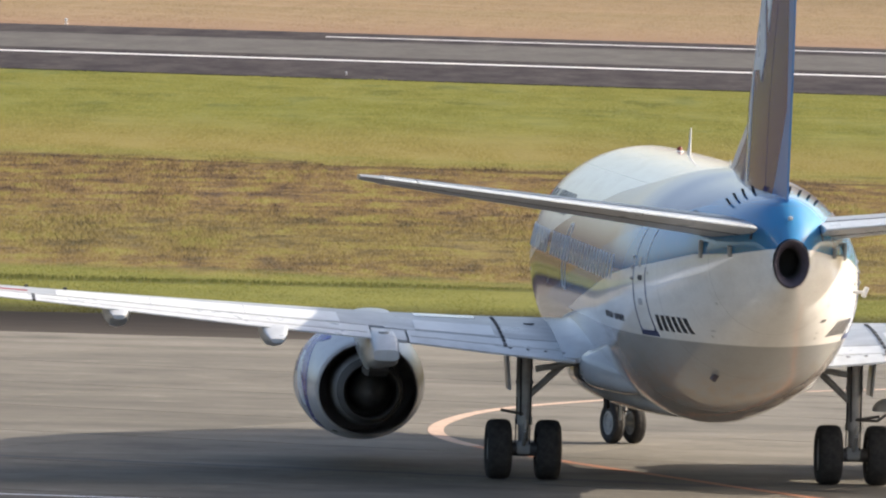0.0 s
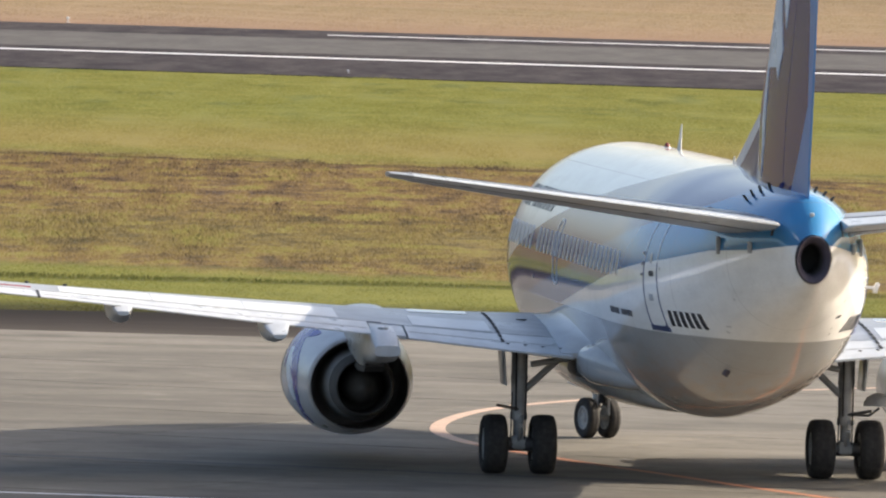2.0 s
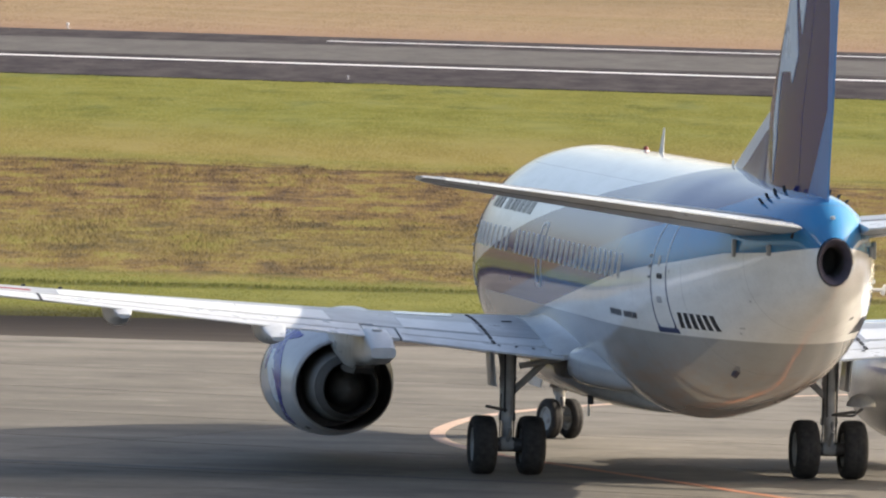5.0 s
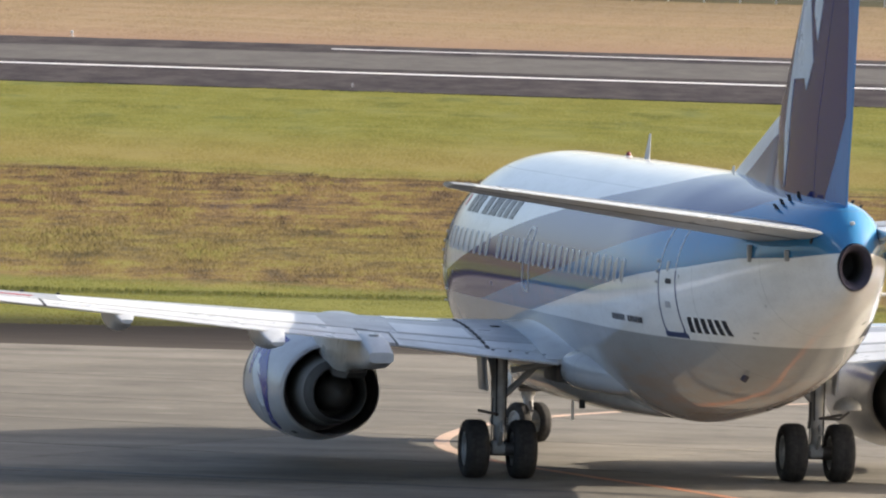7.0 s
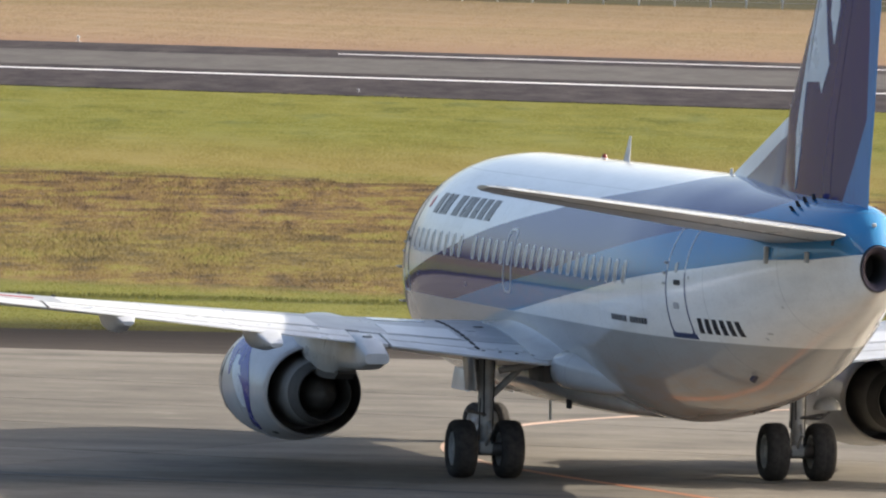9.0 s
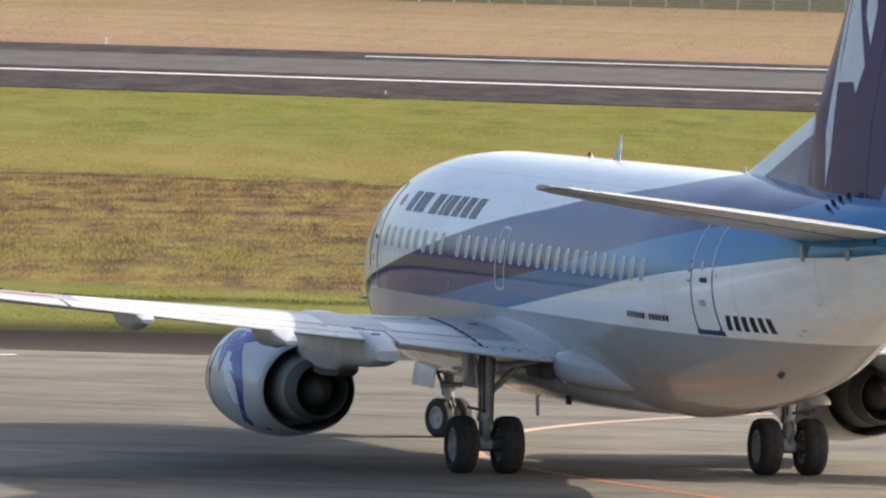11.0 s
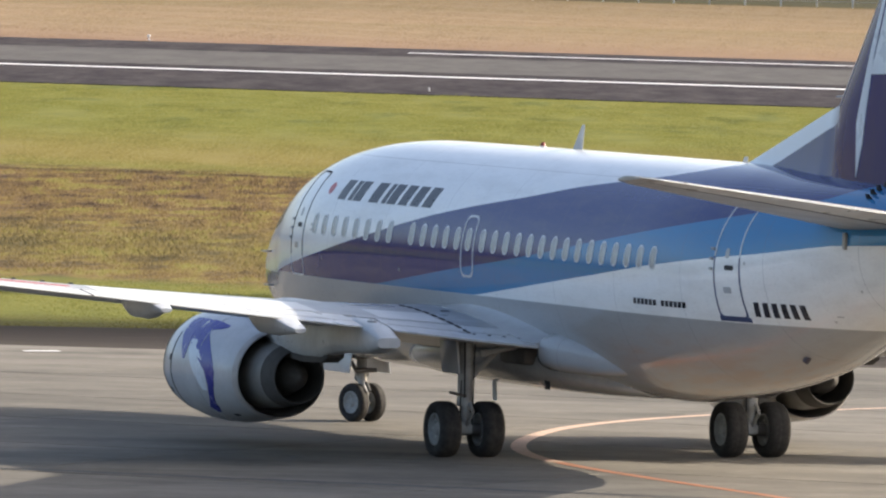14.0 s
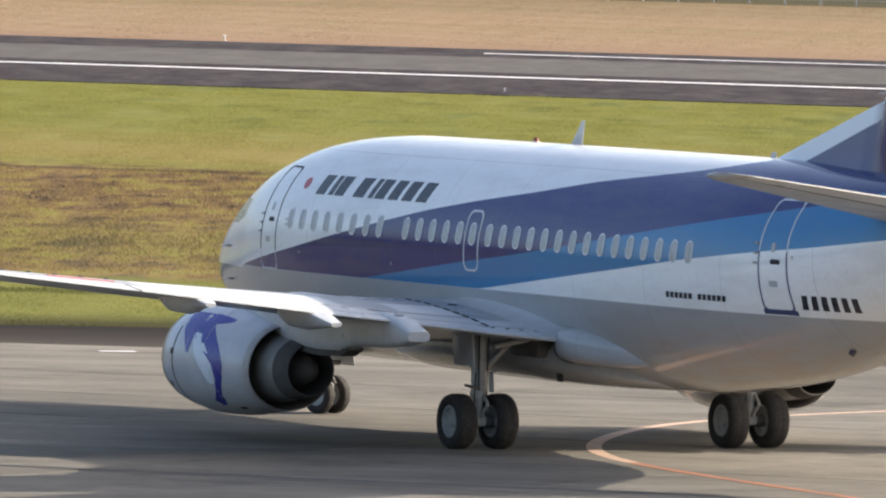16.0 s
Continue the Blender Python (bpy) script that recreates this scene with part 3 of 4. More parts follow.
    part("drain_fin", loft([[Vector((a - (0.05 if z < 1.3 else 0), 1.36 + c, z)) for a, c in ((-0.42, 0), (-0.52, 0.05), (-0.64, 0), (-0.52, -0.05))] for z in (1.5, 1.17)]), SEAL, body)
    part("drain_mast", loft([[Vector((3.2 + a - (0.06 if z < 1 else 0), 0.8 + b, z)) for a, b in ((0, 0), (-0.1, 0.02), (-0.2, 0), (-0.1, -0.02))] for z in (1.25, 0.80)]), WHITE_PAINT, body)
    # outflow valve and small openings under the tail
    p = hull(-9.28, 2.12, 1, 0.0)
    part("outflow_scoop", block((0.09, 0.08, 0.18), p, pose(0, 0, 0, 30, -12, 14), 0.015), DUCT, body)
    for x, z, w in ((-11.4, 3.05, 0.26), (-8.2, 1.98, 0.1), (-7.3, 1.84, 0.07)):
        part("vent", decal(rounded(x - w / 2, x + w / 2, z - 0.025, z + 0.025, 0.02), -1, 0.004, 2), SEAL, body)
    # small lever whose white colour stands in for a glint
    p = hull(-9.7, 3.42, -1, 0.0)
    part("service_lever", merge(rod(p, p + Vector((0, -0.16, 0)), 0.025), block((0.06, 0.07, 0.16), p + Vector((0, -0.18, 0)), pose(0, 0, 0, 20, 0, 0), 0.02), block((0.14, 0.03, 0.06), p + Vector((0.1, -0.03, 0.12)), None, 0.01)), WHITE_PAINT, body, "small service lever, white in place of its glint")
    for side in (1, -1):
        for x, z, w, h in ((-11.0, 2.86, 0.12, 0.02), (-10.8, 2.77, 0.03, 0.03), (-11.9, 3.3, 0.04, 0.03), (-9.0, 3.62, 0.04, 0.05), (8.6, 3.0, 0.03, 0.05), (4.9, 2.95, 0.04, 0.06), (9.28, 3.56, 0.12, 0.04), (9.28, 3.47, 0.12, 0.03)):
            part("stencil_bar", decal([(x - w / 2, z - h / 2), (x + w / 2, z - h / 2), (x + w / 2, z + h / 2), (x - w / 2, z + h / 2)], side, 0.005, 2), STEEL, body)
    return body


def aerofoil(n=14, t=0.12, f0=0.0, f1=1.0, droop=0.0):
    """Section points (fraction of chord, height) from the rear over the top to the nose and back below."""
    def half(c):
        return 5 * t * (0.2969 * math.sqrt(c) - 0.126 * c - 0.3516 * c * c + 0.2843 * c ** 3 - 0.1015 * c ** 4) + 0.0018
    cs = [f0 + (f1 - f0) * (0.5 - 0.5 * math.cos(math.pi * i / n)) for i in range(n + 1)]
    camber = [0.018 * (1 - (2 * c - 0.9) ** 2) for c in cs]
    up = [(c, k + half(c)) for c, k in zip(cs, camber)]
    low = [(c, k - half(c) * 0.85) for c, k in zip(cs, camber)]
    return list(reversed(up)) + (low[1:] if f0 == 0 else low)


WING = [  # y, leading edge x, trailing edge x, trailing edge z, rise to the leading edge, thickness
    (1.2, 5.95, -1.50, 1.87, -0.02, 0.108), (1.88, 5.45, -1.52, 1.935, -0.02, 0.106), (3.3, 4.15, -1.55, 2.07, 0.0, 0.100),
    (4.9, 2.85, -1.60, 2.235, 0.02, 0.094), (7.0, 1.65, -2.19, 2.44, 0.01, 0.085), (10.0, -0.05, -3.04, 2.76, -0.06, 0.075), (14.2, -2.43, -4.24, 3.18, -0.08, 0.070)]


def wing_at(y):
    ys = [w[0] for w in WING]
    return [float(np.interp(y, ys, [w[k] for w in WING])) for k in range(1, 6)]


def wing_point(y, c, side=1, up=0.0):
    le, te, z, rise, t = wing_at(y)
    ch = le - te
    half = 5 * t * (0.2969 * math.sqrt(c) - 0.126 * c - 0.3516 * c * c + 0.2843 * c ** 3 - 0.1015 * c ** 4) + 0.0018
    return Vector((le - c * ch, side * y, z + rise * (1 - c) + (0.018 * (1 - (2 * c - 0.9) ** 2) + half) * ch + up))


def wing_loft(y0, y1, f0, f1, side, steps=8, lift=0.0):
    rings = []
    for i in range(steps + 1):
        y = y0 + (y1 - y0) * i / steps
        le, te, z, rise, t = wing_at(y)
        ch = le - te
        rings.append([Vector((le - c * ch, side * y, z + rise * (1 - c) + h * ch + lift)) for c, h in aerofoil(14, t, f0, f1)])
    return loft(rings)


def film_on_wing(poly, side, up=0.006, n=10):
    """A thin strip on the wing's upper skin between two lines given as (y, c) pairs: a0, a1, b1, b0."""
    a0, a1, b1, b0 = poly
    rings = []
    for i in range(n + 1):
        f = i / n
        p = [tuple(u + (v - u) * f for u, v in zip(a0, a1)), tuple(u + (v - u) * f for u, v in zip(b0, b1))]
        rings.append([wing_point(*p[0], side, up), wing_point(*p[1], side, up), wing_point(*p[1], side, up - 0.02), wing_point(*p[0], side, up - 0.02)])
    return loft(rings)


def build_wing(side):
    w = part("wing", merge(wing_loft(1.2, 4.9, 0.0, 0.80, side), wing_loft(4.9, 14.2, 0.0, 0.78, side, 12)), SKIN, airliner, "grey metal swept wing")
    tip = []
    for f in (0, 0.5, 0.85, 1):
        y = 14.2 + 0.24 * f
        le, te, z, rise, t = wing_at(14.2)
        s = math.sqrt(1 - f * f * 0.96)
        tip.append([Vector((le - 0.25 * f - c * (le - te - 0.3 * f), side * y, z + rise * (1 - c) + h * (le - te) * s)) for c, h in aerofoil(14, t)])
    part("wing_tip", loft(tip), WHITE_PAINT, w)
    part("slat", wing_loft(5.6, 13.6, 0.0, 0.10, side, 10, 0.004), BRIGHT, w, "polished leading edge slat")
    part("flap", wing_loft(1.95, 4.55, 0.806, 1.0, side, 6), WHITE_PAINT, w, "white inboard flap")
    part("flap", wing_loft(5.15, 10.45, 0.786, 1.0, side, 8), WHITE_PAINT, w, "white outboard flap")
    part("aileron", wing_loft(10.5, 13.4, 0.786, 1.0, side, 6), WHITE_PAINT, w, "white aileron")
    part("flap_bay", wing_loft(4.58, 5.12, 0.806, 0.97, side, 3, -0.01), WHITE_PAINT, w)
    for y0, y1 in ((5.6, 7.1), (7.12, 8.6), (8.62, 10.1)):
        part("spoiler", film_on_wing(((y0, 0.52), (y1, 0.52), (y1, 0.772), (y0, 0.772)), side, 0.010), SPOILER, w, "white painted spoiler panel")
    part("spoiler", film_on_wing(((3.12, 0.62), (4.4, 0.60), (4.4, 0.79), (3.12, 0.79)), side, 0.010), SPOILER, w)
    # dashed walkway line beside the body, seams
    for k in range(9):
        c = 0.40 + 0.06 * k
        part("walkway_dash", film_on_wing(((2.98, c), (3.03, c), (3.03, c + 0.036), (2.98, c + 0.036)), side, 0.016, 2), SEAL, w)
    for y in (3.75, 5.1, 6.6, 8.9, 10.47, 12.0):
        part("seam", film_on_wing(((y, 0.12), (y + 0.015, 0.12), (y + 0.015, 0.99), (y, 0.99)), side, 0.004, 2), STEEL, w)
    part("seam", film_on_wing(((5.2, 0.778), (13.4, 0.778), (13.4, 0.786), (5.2, 0.786)), side, 0.005, 8), STEEL, w)
    part("slot_line", film_on_wing(((1.98, 0.90), (4.5, 0.90), (4.5, 0.908), (1.98, 0.908)), side, 0.004, 6), STEEL, w)
    part("slot_line", film_on_wing(((5.2, 0.91), (10.4, 0.91), (10.4, 0.92), (5.2, 0.92)), side, 0.004, 8), STEEL, w)
    part("aileron_gap", film_on_wing(((10.45, 0.79), (10.50, 0.79), (10.50, 1.0), (10.45, 1.0)), side, 0.006, 3), SEAL, w)
    for k in range(7):
        part("edge_peg", block((0.09, 0.06, 0.05), wing_point(9.9 + 0.62 * k, 0.20, side, 0.02), None, 0.012), SEAL, w)
    # bright film that imitates sunlight falling on the inner wing
    part("sunlit_patch", film_on_wing(((3.3, 0.36), (4.3, 0.33), (4.3, 0.47), (3.3, 0.46)), side, 0.008), BRIGHT, w, "bright metal film standing in for a sunlit patch")
    for k in range(4):
        y = 2.1 + 0.28 * k
        part("screw_cap", block((0.07, 0.05, 0.012), wing_point(y, 0.93, side, 0.006), None, 0.004), SEAL, w)
    part("roundel", film_on_wing(((10.45, 0.12), (12.1, 0.12), (12.0, 0.68), (10.55, 0.68)), side, 0.012), RED, w, "faded red disc on the wing")
    part("fuel_cap", lathe([(0, 0.0), (0, 0.09), (0.012, 0.085), (0.014, 0.0)], 16, "Z", wing_point(2.45, 0.55, side)), SEAL, w)
    # flap track fairings
    for y, x0, x1, wd, deep, blunt in ((6.69, -0.6, -2.75, 0.22, 0.30, 0.7), (9.16, -1.2, -3.08, 0.21, 0.28, 0.7)):
        le, te, z, rise, t = wing_at(y)
        rings = []
        for i in range(13):
            f = i / 12
            x = x0 + (x1 - x0) * f
            r = (min(1, f / 0.28) ** 0.6) * (1 if f < 0.62 else 1 - (f - 0.62) / 0.38 * (1 - blunt * 0.3))
            top = z - 0.02 + 0.03 * (1 - f) if x > te else z - 0.03 - 0.20 * (te - x)
            ring = []
            for j in range(16):
                a = 2 * math.pi * j / 16
                c, s = math.cos(a), math.sin(a)
                ring.append(Vector((x, side * (y + wd * max(r, 0.06) ** 0.5 * math.copysign(abs(c) ** 0.7, c)), top + (deep * max(r, 0.08) * s * (1.0 if s < 0 else 0.12)))))
            rings.append(ring)
        part("flap_fairing", loft(rings), WHITE_PAINT, w, "white flap track fairing")
    return w


def build_engine(side):
    y, zc = 4.905 * side, 1.265

    def flat(a, u, w):
        sag = 0.055 * max(0.0, min(1.0, (4.3 - a) / 1.6))
        return u * 1.06, (w * 1.02 if w > 0 else w * (0.93 - 0.05 * max(0.0, min(1.0, (a - 4.6) / 1.2)))) - sag
    c = (0, y, zc)
    outer = [(2.75, 0.775), (3.0, 0.815), (3.4, 0.88), (3.9, 0.95), (4.4, 0.985), (4.95, 0.985), (5.4, 0.95), (5.7, 0.89), (5.89, 0.81), (5.96, 0.745), (5.92, 0.695), (5.75, 0.655), (5.3, 0.70), (5.0, 0.76), (4.95, 0.0)]
    n = part("engine", lathe(outer, 56, "X", c, flat), COWL, airliner, "pale grey engine nacelle with a blue leaping figure mark")
    part("intake_lip", lathe([(5.66, 0.905), (5.75, 0.877), (5.895, 0.815), (5.97, 0.746), (5.925, 0.688), (5.75, 0.648)], 56, "X", c, flat), BRIGHT, n, "polished intake lip")
    part("fan_nozzle", lathe([(2.77, 0.781), (2.61, 0.752), (2.60, 0.738), (2.9, 0.75), (3.6, 0.79), (4.4, 0.82), (4.42, 0.42)], 56, "X", c, flat), LINING, n, "dark grey fan nozzle lining")
    part("core_cowl", lathe([(4.4, 0.42), (3.9, 0.52), (3.3, 0.60), (2.9, 0.60), (2.4, 0.54), (2.2, 0.52)], 44, "X", (0, y, zc - 0.02)), HOT_METAL, n, "grey metal core cowl")
    part("core_nozzle", lathe([(2.22, 0.525), (2.0, 0.485), (1.80, 0.45), (1.78, 0.44), (1.80, 0.425)], 44, "X", (0, y, zc - 0.02)), SOOT_AND_SHADE, n, "dark core exhaust nozzle")
    part("nozzle_throat", lathe([(1.80, 0.427), (2.1, 0.41), (2.7, 0.41), (2.72, 0.0)], 44, "X", (0, y, zc - 0.02)), SOOT_AND_SHADE, n, "sooted nozzle throat")
    part("exhaust_plug", lathe([(2.7, 0.33), (2.2, 0.30), (1.95, 0.23), (1.75, 0.12), (1.66, 0.03), (1.65, 0.0)], 28, "X", (0, y, zc - 0.02)), SOOT_AND_SHADE, n)
    # pylon with its blunt rear fairing
    rings = []
    for x, z0, z1, wd in ((5.6, 2.2, 2.24, 0.05), (4.9, 2.05, 2.33, 0.16), (3.9, 1.95, 2.42, 0.20), (2.9, 1.82, 2.46, 0.22), (2.2, 1.64, 2.40, 0.17), (1.4, 1.58, 2.35, 0.165), (0.6, 1.60, 2.3, 0.17), (0.1, 1.70, 2.30, 0.19), (-0.4, 1.76, 2.33, 0.215), (-1.3, 1.78, 2.37, 0.22), (-1.9, 1.82, 2.29, 0.22), (-2.37, 1.93, 2.10, 0.20)):
        yy = y + side * 0.06 * max(0.0, min(1.0, (0.6 - x) / 1.0))
        pts = []
        for i in range(20):
            a = 2 * math.pi * i / 20
            u, v = math.cos(a), math.sin(a)
            pts.append(Vector((x, yy + wd * math.copysign(abs(u) ** 0.45, u), (z0 + z1) / 2 + (z1 - z0) / 2 * math.copysign(abs(v) ** 0.6, v))))
        rings.append(pts)
    part("pylon", loft(rings), WHITE_PAINT, n, "white pylon with a blunt rear fairing")
    part("heat_shield", loft([[Vector((x, y + s * 0.15, z)) for s, z in ((-1, z0), (1, z0), (1, z0 + 0.1), (-1, z0 + 0.1))] for x, z0 in ((2.2, 1.58), (1.2, 1.535), (0.4, 1.555), (0.12, 1.66))]), SOOT_AND_SHADE, n)
    part("pylon_cap", loft([[Vector((x, y + wd * math.cos(2 * math.pi * i / 16), z + h * math.sin(2 * math.pi * i / 16))) for i in range(16)] for x, z, wd, h in ((3.6, 2.32, 0.08, 0.03), (3.0, 2.44, 0.24, 0.06), (2.3, 2.50, 0.30, 0.06), (1.4, 2.51, 0.26, 0.04), (0.6, 2.48, 0.15, 0.02))]), WHITE_PAINT, n)
    part("oil_port", rod((-1.6, y + side * 0.06, 2.2), (-1.6, y + side * 0.06, 2.352), 0.085, 0.08, 18), STEEL, n)
    part("strake", block((0.9, 0.02, 0.22), (4.7, y - side * 0.72, zc + 0.78), pose(0, 0, 0, side * 40, 0, 0), 0.006), WHITE_PAINT, n)
    # cowl joint, latch marks and the leaping shape in blue film
    def on_cowl(x, deg, off=0.006):
        xs, rs = zip(*sorted(outer[:9]))
        r = float(np.interp(x, xs, rs)) + off
        u, w = flat(x, r * math.cos(radians(deg)), r * math.sin(radians(deg)))
        return Vector((x, y + side * u, zc + w))

    def film(rows, mat, name):
        ds = [r[0] for r in rows]
        fine = np.linspace(ds[0], ds[-1], max(len(rows), int(abs(ds[0] - ds[-1]) / 2.0) + 1))
        order = 1 if ds[-1] > ds[0] else -1
        rows = [(d, *(float(np.interp(d, ds[::order], [r[k] for r in rows][::order])) for k in (1, 2))) for d in fine]
        part(name, loft([[on_cowl(x0, d, 0.006), on_cowl((x0 + x1) / 2, d, 0.007), on_cowl(x1, d, 0.006), on_cowl(x1, d, -0.01), on_cowl((x0 + x1) / 2, d, -0.01), on_cowl(x0, d, -0.01)] for d, x0, x1 in rows]), mat, n)
    film([(56, 4.2, 4.95), (52, 4.1, 5.06), (46, 4.02, 5.04), (40, 3.95, 4.95), (34, 3.82, 4.72), (28, 3.70, 4.46), (20, 3.55, 4.2), (10, 3.42, 3.9), (0, 3.35, 3.66), (-15, 3.40, 3.60), (-30, 3.55, 3.72), (-40, 3.66, 3.87), (-45, 3.66, 4.02), (-49, 3.72, 3.9), (-53, 3.78, 3.9)], BLUE_FILM, "leaping_mark")
    film([(40, 4.62, 5.0), (32, 4.5, 4.92), (24, 4.45, 4.78), (16, 4.46, 4.66), (9, 4.5, 4.57)], BLUE_FILM, "leaping_mark")
    film([(57, 3.62, 4.25), (53, 3.6, 4.2), (48, 3.78, 4.15), (44, 3.95, 4.1)], BLUE_FILM, "leaping_mark")
    film([(30, 4.22, 4.42), (20, 4.0, 4.40), (8, 3.75, 4.25), (-8, 3.64, 4.0), (-22, 3.68, 3.82)], PALE, "belly_mark")
    film([(-52 + 11 * i, 5.10, 5.125) for i in range(9)], SEAL, "cowl_seam")
    film([(80 - 10 * i, 3.98, 3.995) for i in range(17)], COWL, "cowl_seam")
    film([(-32 + 3 * i, 5.36, 5.46) for i in range(3)], SEAL, "stencil_bar")
    film([(6 + 3 * i, 5.1, 5.22) for i in range(3)], SEAL, "stencil_bar")
    film([(-58 - 2.5 * i, 3.3, 3.48) for i in range(3)], SEAL, "drain_slot")
    return n


def flying_surface(rows, side, t=0.10, f0=0.0, f1=1.0, upright=False):
    """Loft of sections: (span position, leading x, trailing x, height)."""
    rings = []
    for s, le, te, z in rows:
        ch = le - te
        if upright:
            rings.append([Vector((le - c * ch, (h - 0.018 * (1 - (2 * c - 0.9) ** 2)) * ch, z)) for c, h in aerofoil(14, t, f0, f1)])
        else:
            rings.append([Vector((le - c * ch, side * s, z + (0.042 * (c - 0.75) + h - 0.018 * (1 - (2 * c - 0.9) ** 2)) * ch)) for c, h in aerofoil(14, t, f0, f1)])
    return loft(rings)


def build_tail():
    for side in (1, -1):
        rows = [(0.25, -10.25, -14.2, 4.41), (1.0, -10.75, -14.4, 4.50), (3.6, -12.6, -15.05, 4.82), (6.0, -14.35, -15.75, 5.115)]
        st = part("stabilizer", merge(flying_surface(rows, side, 0.095, 0.0, 0.70),
                                      flying_surface([(6.0, -14.35, -15.75, 5.115), (6.22, -14.6, -15.78, 5.14), (6.34, -14.95, -15.8, 5.155)], side, 0.08)), SKIN, airliner, "grey swept tailplane")
        el = [(y, le, te, z) for y, le, te, z in rows]
        el[0] = (0.5, -10.4, -14.25, 4.44)
        part("elevator", flying_surface(el, side, 0.095, 0.706, 1.0), WHITE_PAINT, st)
        part("hinge_line", flying_surface(el, side, 0.100, 0.69, 0.712), SEAL, st)
        part("leading_edge", flying_surface([(y, le + 0.004, te, z) for y, le, te, z in rows], side, 0.0975, 0.0, 0.06), BRIGHT, st, "polished leading edge")
        for y in (2.2, 4.4, 5.5):
            le, te, z = (float(np.interp(y, [r[0] for r in rows], [r[k] for r in rows])) for k in (1, 2, 3))
            part("hinge_seam", block((0.8, 0.015, 0.02), (te + 0.42, side * y, z + 0.035), pose(0, 0, 0, 0, -2.5, 0), 0), SEAL, st)
        part("root_seal", decal([(-10.2, 4.40), (-13.6, 4.30), (-13.6, 4.42), (-10.2, 4.60)], side, 0.008), SEAL, st)
        for x, z, tall in ((-11.71, 4.08, 0.26), (-13.0, 4.1, 0.16)):
            part("drain_tab", block((0.09, 0.06, tall), hull(x, z, side, 0.02), None, 0.012), STEEL, st)
    fin_rows = [(0, -8.95, -13.6, 4.75), (0, -9.0, -13.63, 5.3), (0, -9.2, -13.8, 6.15), (0, -10.66, -14.08, 7.95), (0, -12.12, -14.35, 9.7), (0, -13.15, -14.58, 11.05)]
    fin = part("fin", flying_surface(fin_rows, 1, 0.10, 0.0, 0.66, True), FIN, airliner, "navy tail fin with pale slanted shapes")
    part("rudder", flying_surface([(s, a, b, z) for s, a, b, z in [(0, -8.96, -13.6, 4.8)] + fin_rows[1:]], 1, 0.10, 0.665, 1.0, True), FIN, fin)
    def half_width(x, z):
        le, te = (float(np.interp(z, [r[3] for r in fin_rows], [r[k] for r in fin_rows])) for k in (1, 2))
        c = min(max((le - x) / (le - te), 0.001), 1)
        return (5 * 0.1 * (0.2969 * math.sqrt(c) - 0.126 * c - 0.3516 * c * c + 0.2843 * c ** 3 - 0.1015 * c ** 4) + 0.0018) * (le - te)
    # dorsal fillet, blended into the fin's nose
    def nose_width(x, z, w):
        le = float(np.interp(z, [r[3] for r in fin_rows], [r[1] for r in fin_rows]))
        return max(w, half_width(x, z) + 0.015) if x < le else w
    rings = []
    for i in range(24):
        f = i / 23
        x = -5.45 - 4.85 * f
        z1 = 5.10 + 1.10 * min(1.0, (-5.45 - x) / 3.8)
        wd = 0.03 + 0.22 * f
        zb = girth(x)[0] - 0.06
        tuck = max(0.0, (f - 0.7) / 0.3) ** 0.7
        half = []
        for k, z in ((1.15, zb), (0.70, zb + (z1 - zb) * 0.35), (0.48, zb + (z1 - zb) * 0.75), (0.2, z1)):
            w = nose_width(x, z, k * wd)
            half.append((max(0.006, w + (half_width(x, z) - 0.03 - w) * tuck), z))
        rings.append([Vector((x, w, z)) for w, z in half] + [Vector((x, -w, z)) for w, z in reversed(half)])
    part("dorsal_fillet", loft(rings), FIN, fin)
    part("fin_leading_edge", flying_surface([(s, a + 0.006, b, z) for s, a, b, z in fin_rows[2:]], 1, 0.103, 0.0, 0.035, True), PALE, fin)
    part("pitot", rod((-9.32, 0, 6.32), (-8.95, 0.0, 6.30), 0.02, 0.012), STEEL, fin)

    for side in (1, -1):
        for poly in ([(-9.78, 5.05), (-10.0, 5.6), (-10.3, 7.0), (-11.35, 10.3), (-10.95, 9.2), (-10.15, 7.1), (-9.75, 5.9)],
                     [(-10.22, 6.7), (-10.95, 6.72), (-11.05, 6.55), (-11.4, 6.98), (-11.05, 8.2), (-11.55, 9.9), (-11.3, 9.6), (-10.4, 7.15)],
                     [(-11.42, 7.75), (-11.62, 7.3), (-11.86, 7.85), (-11.9, 9.8), (-11.7, 9.8)]):
            bm = bmesh.new()
            bm.faces.new([bm.verts.new((x - 0.5, 0, z)) for x, z in poly])
            bmesh.ops.triangulate(bm, faces=bm.faces[:])
            for i in range(8):
                bmesh.ops.bisect_plane(bm, geom=bm.verts[:] + bm.edges[:] + bm.faces[:], plane_co=(0, 0, 5.5 + 0.55 * i), plane_no=(0, 0, 1))
                bmesh.ops.bisect_plane(bm, geom=bm.verts[:] + bm.edges[:] + bm.faces[:], plane_co=(-9.9 - 0.25 * i, 0, 0), plane_no=(1, 0, 0))
            for v in bm.verts:
                v.co.y = side * (half_width(v.co.x, v.co.z) + 0.008)
            r = bmesh.ops.extrude_face_region(bm, geom=bm.faces[:])
            for v in r["geom"]:
                if isinstance(v, bmesh.types.BMVert):
                    v.co.y -= side * 0.014
            part("fin_mark", bm, PALE, fin, "pale slanted shape")


